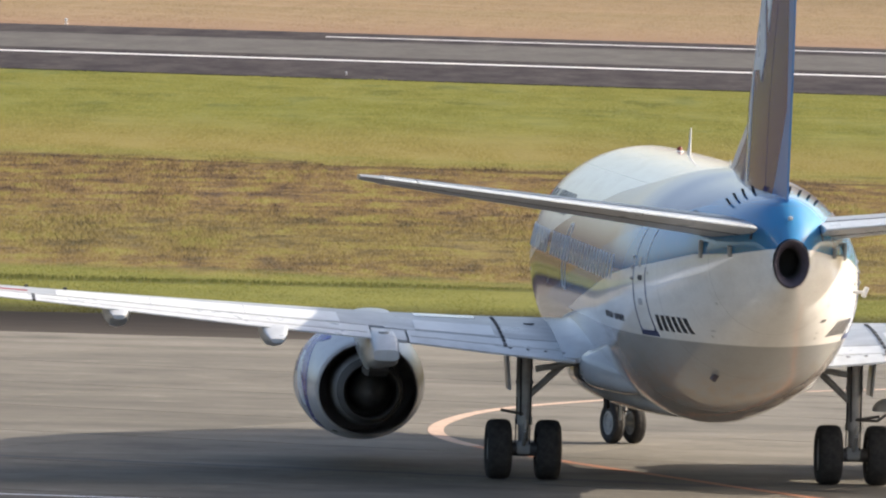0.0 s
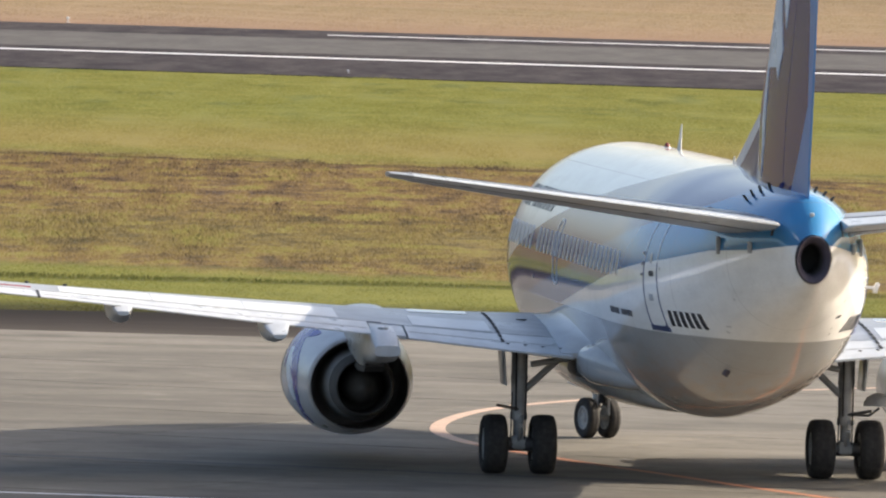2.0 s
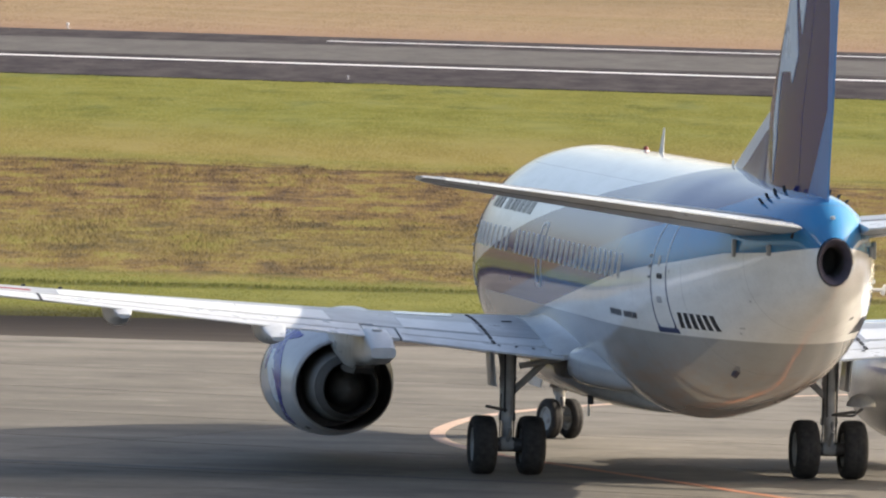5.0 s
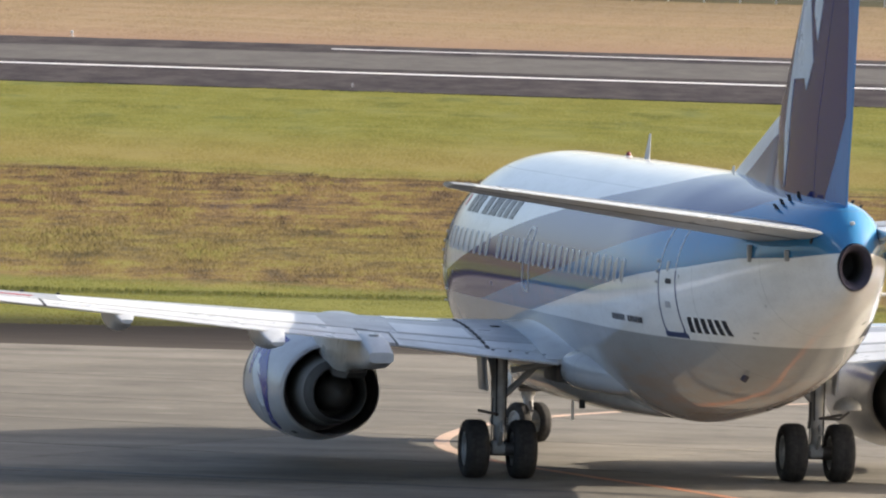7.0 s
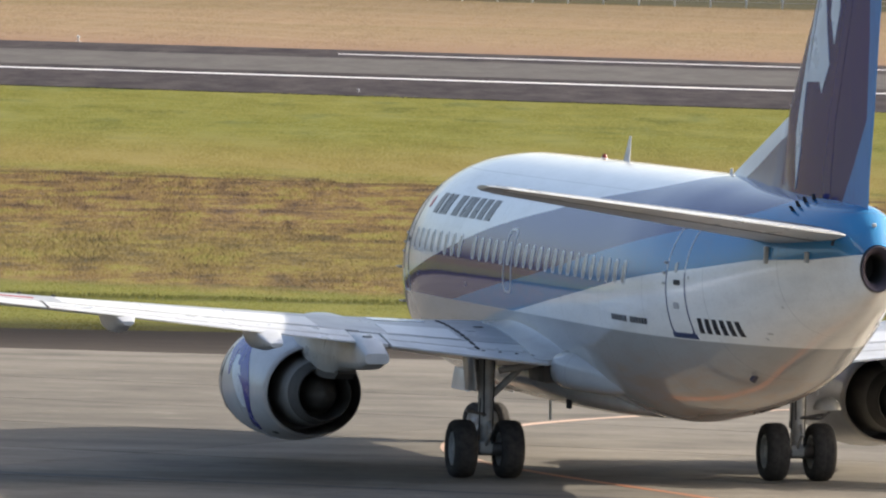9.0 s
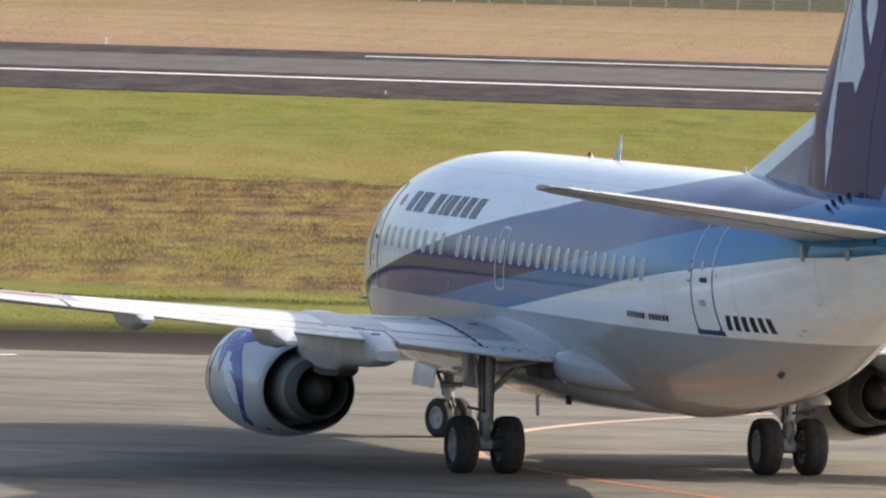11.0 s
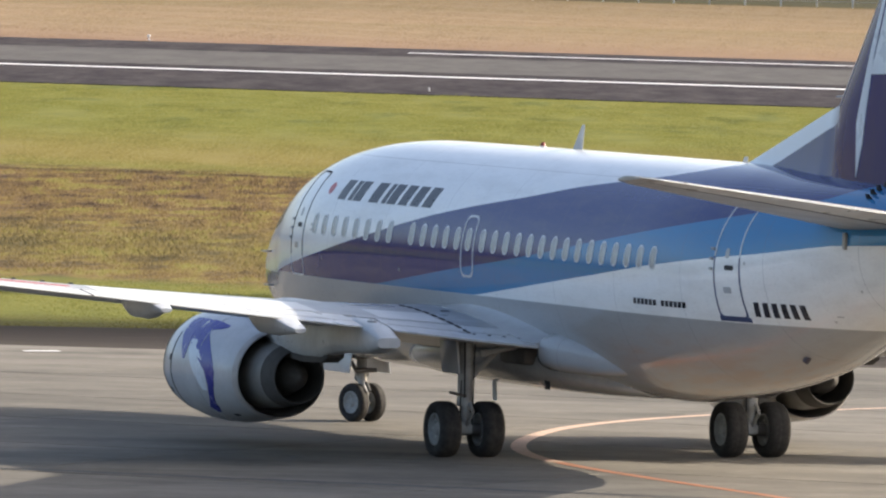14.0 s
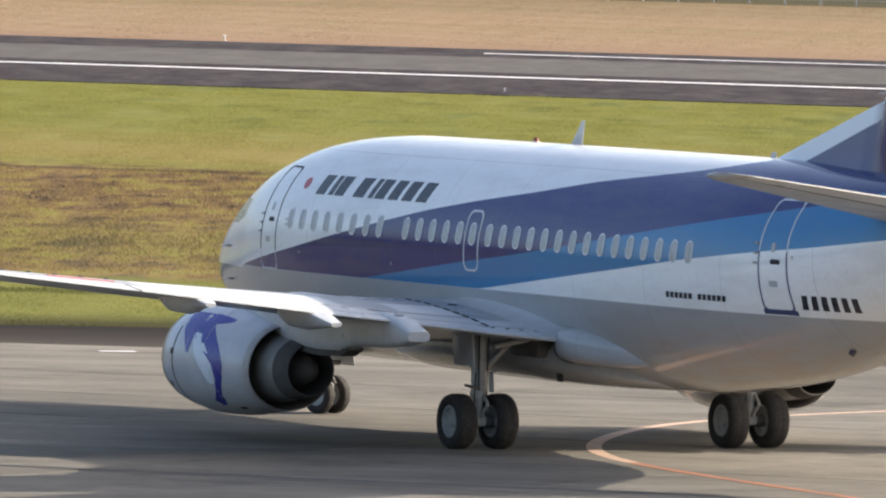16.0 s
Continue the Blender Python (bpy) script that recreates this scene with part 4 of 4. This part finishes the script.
def build_belly():
    """Wing to body fairing with its bulged rear ends beside the wheel wells."""
    rings = []
    for x, wd, z0, z1 in ((6.8, 0.6, 1.2, 1.5), (6.0, 1.2, 1.12, 1.8), (5.0, 1.5, 1.08, 2.0), (3.0, 1.68, 1.06, 2.2), (1.0, 1.70, 1.06, 2.2), (-0.6, 1.6, 1.07, 2.1), (-1.6, 1.3, 1.09, 1.9), (-2.6, 0.8, 1.12, 1.55), (-3.4, 0.3, 1.15, 1.3)):
        rings.append([Vector((x, wd * math.cos(t), (z0 + z1) / 2 + (z1 - z0) / 2 * math.copysign(abs(math.sin(t)) ** 0.9, math.sin(t)))) for t in [2 * math.pi * i / 40 for i in range(40)]])
    b = part("belly_fairing", loft(rings), worn("belly_paint", (0.40, 0.405, 0.41), 0.17, 0.0, 0.4, 1.5), airliner, "grey belly fairing with grime")
    for side in (1, -1):
        rings = []
        def ring(x, ry, rz, yy, zz):
            pts = []
            for k in range(32):
                u, w = math.cos(2 * math.pi * k / 32), math.sin(2 * math.pi * k / 32)
                pts.append(Vector((x, side * (yy + ry * math.copysign(abs(u) ** 0.65, u)), zz + rz * math.copysign(abs(w) ** 0.75, w))))
            return pts
        rings = [ring(*r) for r in ((-1.30, 0.65, 0.31, 1.2, 1.84), (-1.36, 0.68, 0.335, 1.2, 1.84), (-1.7, 0.645, 0.335, 1.18, 1.82), (-2.1, 0.56, 0.315, 1.15, 1.80), (-2.5, 0.45, 0.285, 1.12, 1.77), (-2.95, 0.31, 0.24, 1.09, 1.74), (-3.4, 0.15, 0.15, 1.05, 1.70), (-3.7, 0.02, 0.03, 1.0, 1.68))]
        part("root_fairing", loft(rings), PAINT, b, "pale fairing bulging behind the wing root")
        seal = loft([ring(*r) for r in ((-1.315, 0.65, 0.31, 1.2, 1.84), (-1.32, 0.685, 0.34, 1.2, 1.84), (-1.36, 0.688, 0.343, 1.2, 1.84), (-1.37, 0.65, 0.31, 1.2, 1.84))])
        bmesh.ops.delete(seal, geom=[f for f in seal.faces if f.calc_center_median().z > 1.98], context="FACES")
        part("fairing_seal", seal, SEAL, b, "black rubber fairing seal")
        # solid dark block; its colour stands in for shade inside the well
        part("wheel_well_shade", block((1.1, 0.5, 0.3), (0.0, side * 1.55, 1.72), None, 0.08), DARK_STEEL, b, "dark block standing in for the shaded wheel well")
        rings = []
        for i in range(25):
            x = 2.6 - 3.98 * i / 24
            le, te = wing_at(2.12)[:2]
            zl = wing_point(2.12, min(0.985, max(0.02, (le - x) / (le - te))), side).z + 0.006
            zt = zl + 0.03 + 0.13 * math.sin(math.pi * (i + 0.5) / 25) ** 0.7
            yi, yo = abs(hull(x, zt).y) - 0.04, 2.12
            arc = [(yo - (yo - yi) * math.cos(t), zt - (zt - zl) * math.sin(t)) for t in [0.5 * math.pi * k / 8 for k in range(9)]]
            rings.append([Vector((x, side * y, z)) for y, z in arc + [(yo, zl - 0.08), (yi, zl - 0.08)]])
        part("fillet", loft(rings), COWL, b, "pale rounded wing root fillet")


def wheel_meshes(radius, width):
    h = width / 2
    tyre = lathe([(-h * 0.72, radius * 0.58), (-h * 0.95, radius * 0.68), (-h, radius * 0.80), (-h * 0.88, radius * 0.93), (-h * 0.6, radius * 0.99), (-h * 0.5, radius * 0.992), (-h * 0.42, radius), (-h * 0.06, radius), (0, radius * 0.994), (h * 0.06, radius),
                  (h * 0.42, radius), (h * 0.5, radius * 0.992), (h * 0.6, radius * 0.99), (h * 0.88, radius * 0.93), (h, radius * 0.80), (h * 0.95, radius * 0.68), (h * 0.72, radius * 0.58)], 44, "Y")
    rim = lathe([(-h * 0.78, radius * 0.585), (-h * 0.8, radius * 0.52), (-h * 0.5, radius * 0.46), (-h * 0.42, radius * 0.25), (-h * 0.7, radius * 0.16), (-h * 0.72, 0.0),
                 (h * 0.72, 0.0), (h * 0.7, radius * 0.16), (h * 0.42, radius * 0.25), (h * 0.5, radius * 0.46), (h * 0.8, radius * 0.52), (h * 0.78, radius * 0.585)], 36, "Y")
    bolts = [lathe([(-h * 0.6, 0.0), (-h * 0.6, radius * 0.045), (h * 0.6, radius * 0.045), (h * 0.6, 0.0)], 8, "Y", (radius * 0.34 * math.cos(t), 0, radius * 0.34 * math.sin(t))) for t in [2 * math.pi * k / 6 for k in range(6)]]
    return tyre, rim, bolts


HUB = worn("wheel_hub", (0.32, 0.33, 0.335), 0.4, 0.1, 0.4, 9.0)
WHEELS = []          # (object, x, y, radius, steered)


def add_wheel(x, y, radius, width, steered):
    tyre, rim, bolts = wheel_meshes(radius, width)
    w = part("wheel", tyre, RUBBER, airliner, "black tyre on a pale hub", sharp=60)
    part("rim", rim, HUB, w)
    for bolt in bolts:
        part("bolt", bolt, STEEL, w)
    w.location = (x, y, radius)
    WHEELS.append((w, x, y, radius, steered))


def build_gear():
    for side in (1, -1):
        y = 2.615 * side
        leg = part("main_gear_leg", merge(rod((0, y, 0.95), (0.02, y, 2.15), 0.125, 0.13, 20), rod((0, y, 0.45), (0, y, 1.0), 0.085, 0.085, 18), rod((0, y, 0.86), (0, y, 0.98), 0.14, 0.14, 20), rod((0, y, 1.5), (0, y, 1.56), 0.14, 0.14, 20)), STEEL, airliner, "grey steel landing gear leg")
        part("axle", merge(rod((0, y - 0.5, 0.472), (0, y + 0.5, 0.472), 0.065), block((0.24, 0.24, 0.22), (0, y, 0.5), None, 0.05)), STEEL, leg)
        part("side_brace", merge(rod((0, y, 1.25), (0.05, y - side * 0.75, 1.95), 0.055), rod((0.05, y - side * 0.75, 1.95), (0.05, y - side * 1.2, 2.02), 0.06)), STEEL, leg)
        part("drag_strut", rod((0.0, y, 1.2), (1.0, y, 2.1), 0.05), STEEL, leg)
        part("torque_link", merge(rod((-0.05, y - 0.05, 0.95), (-0.36, y, 0.78), 0.035, 0.03), rod((-0.36, y, 0.78), (-0.05, y, 0.5), 0.03, 0.035)), STEEL, leg)
        part("shimmy_lever", rod((-0.1, y + side * 0.02, 1.03), (-0.25, y + side * 0.38, 1.1), 0.025), DARK_STEEL, leg)
        part("hydraulic_hose", merge(rod((-0.13, y + 0.06, 1.0), (-0.13, y + 0.07, 2.0), 0.015, n=6), rod((-0.12, y - 0.09, 0.55), (-0.15, y - 0.1, 1.9), 0.013, n=6), rod((-0.1, y + 0.13, 0.6), (-0.12, y + 0.12, 1.3), 0.012, n=6)), SEAL, leg)
        part("actuator", rod((-0.25, y - side * 0.15, 1.75), (-0.2, y - side * 1.0, 1.9), 0.05), STEEL, leg)
        part("gear_door", block((0.75, 0.035, 0.62), (0.05, y + side * 0.27, 1.72), pose(0, 0, 0, -side * 5, 0, 0), 0.012), COWL, leg, "grey gear door plate")
        if side == -1:
            part("service_arm", merge(rod((-0.1, y - 0.05, 1.03), (-0.12, y - 0.36, 1.02), 0.022), rod((-0.12, y - 0.36, 1.02), (-0.1, y - 0.52, 1.14), 0.022)), DARK_STEEL, leg)
            part("inboard_cap", lathe([(1.16, 0.0), (1.16, 0.24), (1.22, 0.235), (1.30, 0.18), (1.36, 0.08), (1.37, 0.0)], 20, "Z", (0.2, y - 0.55, 0), lambda a, u, w: (u * 0.7, w)), STEEL, leg)
        part("brake_hub", rod((0, y - 0.27, 0.472), (0, y + 0.27, 0.472), 0.11, n=20), DARK_STEEL, leg)
        for k in (-0.39, 0.39):
            add_wheel(0.0, y + k, 0.472, 0.39, False)
    x = 11.07
    leg = part("nose_gear_leg", merge(rod((x, 0, 0.55), (x + 0.12, 0, 1.35), 0.085, 0.095, 16), rod((x, 0, 0.3), (x, 0, 0.6), 0.055, n=14), rod((x + 0.05, 0, 0.8), (x + 0.07, 0, 0.95), 0.13, n=16)), STEEL, airliner, "grey nose gear leg")
    part("axle", rod((x, -0.26, 0.343), (x, 0.26, 0.343), 0.04), STEEL, leg)
    part("drag_brace", merge(rod((x + 0.05, 0.08, 0.85), (x + 0.8, 0.14, 1.4), 0.035), rod((x + 0.05, -0.08, 0.85), (x + 0.8, -0.14, 1.4), 0.035)), STEEL, leg)
    part("steering_cylinder", merge(rod((x - 0.12, -0.2, 0.92), (x - 0.12, 0.2, 0.92), 0.045), rod((x - 0.16, 0.0, 0.7), (x - 0.34, 0, 0.55), 0.03)), DARK_STEEL, leg)
    part("taxi_lamp", lathe([(0.0, 0.0), (0.0, 0.07), (0.05, 0.09), (0.06, 0.0)], 16, "X", (x + 0.14, 0, 0.78)), HUB, leg)
    part("torque_link", merge(rod((x - 0.05, 0, 0.62), (x - 0.25, 0, 0.5), 0.028), rod((x - 0.25, 0, 0.5), (x - 0.04, 0, 0.36), 0.028)), STEEL, leg)
    for side in (1, -1):
        part("nose_gear_door", block((1.35, 0.03, 0.42), (x + 0.35, side * 0.36, 1.08), pose(0, 0, 0, side * 8, 0, 0), 0.012), COWL, leg, "open pale nose gear door")
        add_wheel(x, side * 0.2, 0.343, 0.2, True)
    # solid dark block painted in for the shade of the open bay
    part("nose_bay_shade", block((1.5, 0.6, 0.3), (x + 0.35, 0, 1.28), None, 0.03), SOOT_AND_SHADE, leg)


build_fuselage()
for s in (1, -1):
    build_wing(s)
    build_engine(s)
build_tail()
build_belly()
build_gear()


# ---- airfield details ----
def edge_light(x, y, z0, size, lamp):
    thing = tagged(new("runway_light"), "small white runway edge light on the grass verge", "light", "runway edge lights")
    thing.location = (x, y, z0)
    part("base", lathe([(0, 0.0), (0, 0.5 * size), (0.12 * size, 0.45 * size), (0.14 * size, 0.0)], 16, "Z"), STEEL, thing)
    part("stem", rod((0, 0, 0.1 * size), (0, 0, 0.7 * size), 0.12 * size), lamp, thing)
    part("lens", lathe([(0.65 * size, 0.0), (0.66 * size, 0.32 * size), (1.0 * size, 0.34 * size), (1.15 * size, 0.2 * size), (1.2 * size, 0.0)], 16, "Z"), lamp, thing)


edge_light(-24.0, 658.0, -0.06, 0.32, WHITE_PAINT)
edge_light(-4.85, 505.5, -0.03, 0.15, COWL)


def fence_post():
    thing = tagged(new("fence_post"), "white concrete post of a perimeter fence in dry grass", "fence post", "perimeter fence posts")
    part("shaft", block((0.14, 0.14, 2.2), (0, 0, 1.1), None, 0.02), WHITE_PAINT, thing)
    part("arm", rod((0, 0, 2.1), (0, -0.35, 2.5), 0.05), WHITE_PAINT, thing)
    part("bracket", block((0.3, 0.1, 0.12), (0.0, 0, 0.75), None, 0.02), WHITE_PAINT, thing)
    return thing


first = fence_post()
first.location = (16.5, 972, -0.06)
for k in range(-22, 40):
    if k:
        copy_thing(first, pose(16.5 + 3.28 * k, 972 - 0.48 * 3.28 * k, -0.06))
wires = merge(*[rod((-60, 1008.7, z), (150, 907.9, z), 0.02, n=5) for z in (0.5, 0.9, 1.3, 1.7, 2.1)])
tagged(part("fence_wire", wires, STEEL), "thin steel wires of the perimeter fence", "fence", kind="structure")


def ribbon(points, width, z):
    """A flat painted line along a plan curve."""
    bm = bmesh.new()
    rows = []
    for i, p in enumerate(points):
        a, b = Vector(points[max(i - 1, 0)]), Vector(points[min(i + 1, len(points) - 1)])
        d = (b - a).normalized()
        n = Vector((-d.y, d.x)) * width / 2
        rows.append([bm.verts.new((p[0] + s * n.x, p[1] + s * n.y, z)) for s in (1, -1)])
    for a, b in zip(rows, rows[1:]):
        bm.faces.new((a[0], a[1], b[1], b[0]))
    return bm


def bend(knots, n=12):
    """Catmull-Rom curve through plan points."""
    pts = [Vector(k) for k in knots]
    pts = [2 * pts[0] - pts[1]] + pts + [2 * pts[-1] - pts[-2]]
    out = []
    for i in range(1, len(pts) - 2):
        a, b, c, d = pts[i - 1:i + 3]
        for k in range(n):
            t = k / n
            out.append(0.5 * ((2 * b) + (c - a) * t + (2 * a - 5 * b + 4 * c - d) * t * t + (3 * b - a - 3 * c + d) * t ** 3))
    return out + [pts[-2]]


guide = bend([(12, 149), (5.9, 161), (3.7, 166), (2.15, 169.6), (0.85, 173.1), (0.12, 176.2), (-0.05, 179.2), (0.22, 182.4), (0.85, 185.6), (2.0, 188.6), (3.6, 191.4), (5.6, 194.0), (8.6, 197.2), (14, 202), (24, 209)])
tagged(part("guide_line", ribbon(guide[:52], 0.22, 0.006), ORANGE_LINE, smooth=False), "worn orange taxi guide line curving over the apron", "marking", kind="structure")
tagged(part("guide_line", ribbon(guide[51:], 0.27, 0.006), FADED_LINE, smooth=False), "faded pinkish stretch of the taxi guide line", "marking", kind="structure")
tagged(part("stand_line", ribbon([(-14, 158.9), (-4.2, 157.1), (2, 155.9)], 0.2, 0.006), WHITE_LINE, smooth=False), "white painted line on the apron", "marking", kind="structure")
tagged(part("stand_line", ribbon([(-10.1, 211.3), (-9.4, 211.55)], 0.35, 0.006), WHITE_LINE, smooth=False), "short white dash by the apron's edge", "marking", kind="structure")

crack = [(-16 + 0.5 * i, 165.35 + (-0.363) * (-16 + 0.5 * i) + 0.06 * math.sin(1.9 * i) + 0.05 * math.sin(0.7 * i + 1)) for i in range(46)]
tagged(part("joint_sealant", ribbon(crack, 0.34, 0.004), SEAL, smooth=False), "dark tar line sealing an open apron joint", "marking", kind="structure")


# apron slabs with open joints
def slabs():
    apron = bpy.data.objects["apron"]
    size, gap, slit = 7.5, 0.08, 0.03
    turn = math.atan(RUN)
    bm = block((size - slit, size - gap, 0.1), (0, 0, -0.05), None, 0)
    mesh = bpy.data.meshes.new("slab")
    bm.to_mesh(mesh)
    bm.free()
    mesh.materials.append(CONCRETE)
    rot = Matrix.Rotation(turn, 4, "Z")
    base = Vector((-5.0, 166.4, 0)) + rot @ Vector((0, size / 2, 0))
    for i in range(-14, 15):
        for j in range(-14, 15):
            p = base + rot @ Vector((i * size, j * size, 0))
            if p.y > 209 - 0.05 * p.x or p.y < 92 or abs(p.x) > 62:
                continue
            ob = new("slab", mesh)
            ob.parent = apron
            ob.matrix_local = Matrix.Translation(p) @ rot
    # the edge row of the apron, cut to the shoulder
    part("edge_slab", sheet([(-90, 190), (90, 190), (90, 205), (30, 210.5), (10, 212.5), (-4, 213.2), (-14, 214.8), (-90, 222)], -0.012, 0.1), CONCRETE, apron, smooth=False)
    part("field_slab", sheet([(-160, -60), (160, -60), (160, 96), (-160, 96)], -0.010, 0.1), CONCRETE, apron, smooth=False)


slabs()


# grass in upright blades
def grass(name, y0, y1, count, wide, tall, label, bands, slope=(0.7, 1.8)):
    rng = np.random.default_rng(count)
    y = np.sqrt(rng.uniform(y0 ** 2, y1 ** 2, count))
    x = y * rng.uniform(-0.068, 0.053, count)
    v = y + 0.48 * x
    keep = np.zeros(count, bool)
    for a, b in bands:
        ragged = 4.0 * np.sin(x * 1.3) * np.sin(x * 0.37 + 1) + 3.0 * np.sin(x * 3.1 + 2) * np.sin(x * 0.9) + rng.normal(0, 3.5, count)
        keep |= (v > a + ragged * (0 if a < 300 else 1)) & (v < b + ragged)
    if y0 < 300:
        keep = keep & (y > 224.9 + 0.12 * x + np.where(x > 0, 0.012 * x * x, 0) + rng.normal(0, 0.12, count))
    x, y = x[keep], y[keep]
    n = len(x)
    row = 1 + 1.5 * np.exp(-((y + 0.03 * x - 243.3) / 1.0) ** 2) + 1.0 * np.exp(-((y - 0.1 * x - 225.6) / 0.6) ** 2)
    swell = np.zeros(n)
    for k in range(9):                               # uneven growth at several sizes
        q, d = rng.uniform(0.25, 2.6), rng.uniform(0, 2 * math.pi)
        swell += np.sin(q * (x * math.cos(d) + 0.16 * y * math.sin(d)) + rng.uniform(0, 6)) / 9
    a, h = rng.uniform(-0.1, 0.6, n), tall * rng.uniform(0.4, 1.4, n) * row * (1 + 1.3 * swell)
    w = wide * rng.uniform(0.5, 1.4, n) * y / 280
    dx, dy = np.cos(a) * w / 2, np.sin(a) * w / 2
    run = h * rng.uniform(*slope, n)
    lx = rng.normal(0, 0.4, n) * h
    z = np.full(n, -0.07)
    p = np.stack([np.stack([x - dx, y - dy, z], 1), np.stack([x + dx, y + dy, z], 1), np.stack([x + dx * 0.4 + lx, y + dy + run, z + h], 1), np.stack([x - dx * 0.6 + lx, y - dy + run, z + h * rng.uniform(0.7, 1, n)], 1)], 1).reshape(-1, 3)
    me = bpy.data.meshes.new(name)
    me.from_pydata(p.tolist(), [], np.arange(4 * n).reshape(-1, 4).tolist())
    me.materials.append(GRASS_BLADES)
    tagged(new(name, me), label, "grass", kind="stuff")


grass("grass", 224, 520, 620000, 0.045, 0.028, "yellow-green and brown mown airfield grass", ((200, 495),), (1.4, 3.2))
grass("grass_clumps", 246, 352, 90000, 0.035, 0.06, "brownish uncut stalks in the airfield grass", ((250, 345),), (1.0, 2.4))
grass("dry_grass", 640, 1010, 180000, 0.035, 0.045, "tall dry straw-coloured grass beyond the runway", ((643, 990),), (1.4, 3.2))


# ---- what moves ----
TAXI = [
    (0, 3.936, 164.816, 94.358),
    (0.5, 3.920, 165.083, 94.782),
    (1, 3.892, 165.348, 95.233),
    (1.5, 3.876, 165.610, 95.692),
    (2, 3.829, 165.872, 96.125),
    (2.5, 3.788, 166.132, 96.542),
    (3, 3.763, 166.388, 96.989),
    (3.5, 3.723, 166.644, 97.411),
    (4, 3.699, 166.898, 97.715),
    (6.5, 3.490, 168.274, 99.829),
    (7, 3.423, 168.628, 100.427),
    (7.5, 3.351, 168.991, 100.982),
    (8, 3.277, 169.365, 101.578),
    (8.5, 3.191, 169.752, 102.254),
    (9, 3.092, 170.153, 103.039),
    (11.5, 2.453, 172.730, 107.420),
    (12, 2.278, 173.344, 108.442),
    (12.5, 2.099, 173.968, 109.485),
    (13, 1.898, 174.598, 110.566),
    (13.5, 1.685, 175.230, 111.689),
    (14, 1.445, 175.862, 112.826),
    (14.5, 1.186, 176.494, 114.011),
    (15, 0.907, 177.126, 115.270),
    (15.5, 0.602, 177.755, 116.541),
    (16, 0.282, 178.383, 117.836),
]


def taxi_pose(t):
    ts = [r[0] for r in TAXI]
    return [hermite(ts, [r[k] for r in TAXI], t) for k in (1, 2, 3)]


def motions():
    walk(airliner, [(t, pose(x, y, 0, 0, 0, turn)) for t, x, y, turn in TAXI])
    times = [0.25 * i for i in range(65)]
    track = [taxi_pose(t) for t in times]
    for wheel, wx, wy, radius, steered in WHEELS:
        steer, roll, rows, last = 19.0 if steered else 0.0, 0.0, [], None
        for t, (x, y, turn) in zip(times, track):
            c, s = math.cos(radians(turn)), math.sin(radians(turn))
            here = Vector((x + c * wx - s * wy, y + s * wx + c * wy))
            if last is not None:
                roll += math.degrees((here - last).length / radius)
            last = here
            a = radians(steer)
            rows.append((t, pose(wx - math.sin(a) * wy, math.cos(a) * wy if steered else wy, radius, 0, 0, steer) @ pose(0, 0, 0, 0, roll, 0)))
        walk(wheel, rows)


motions()
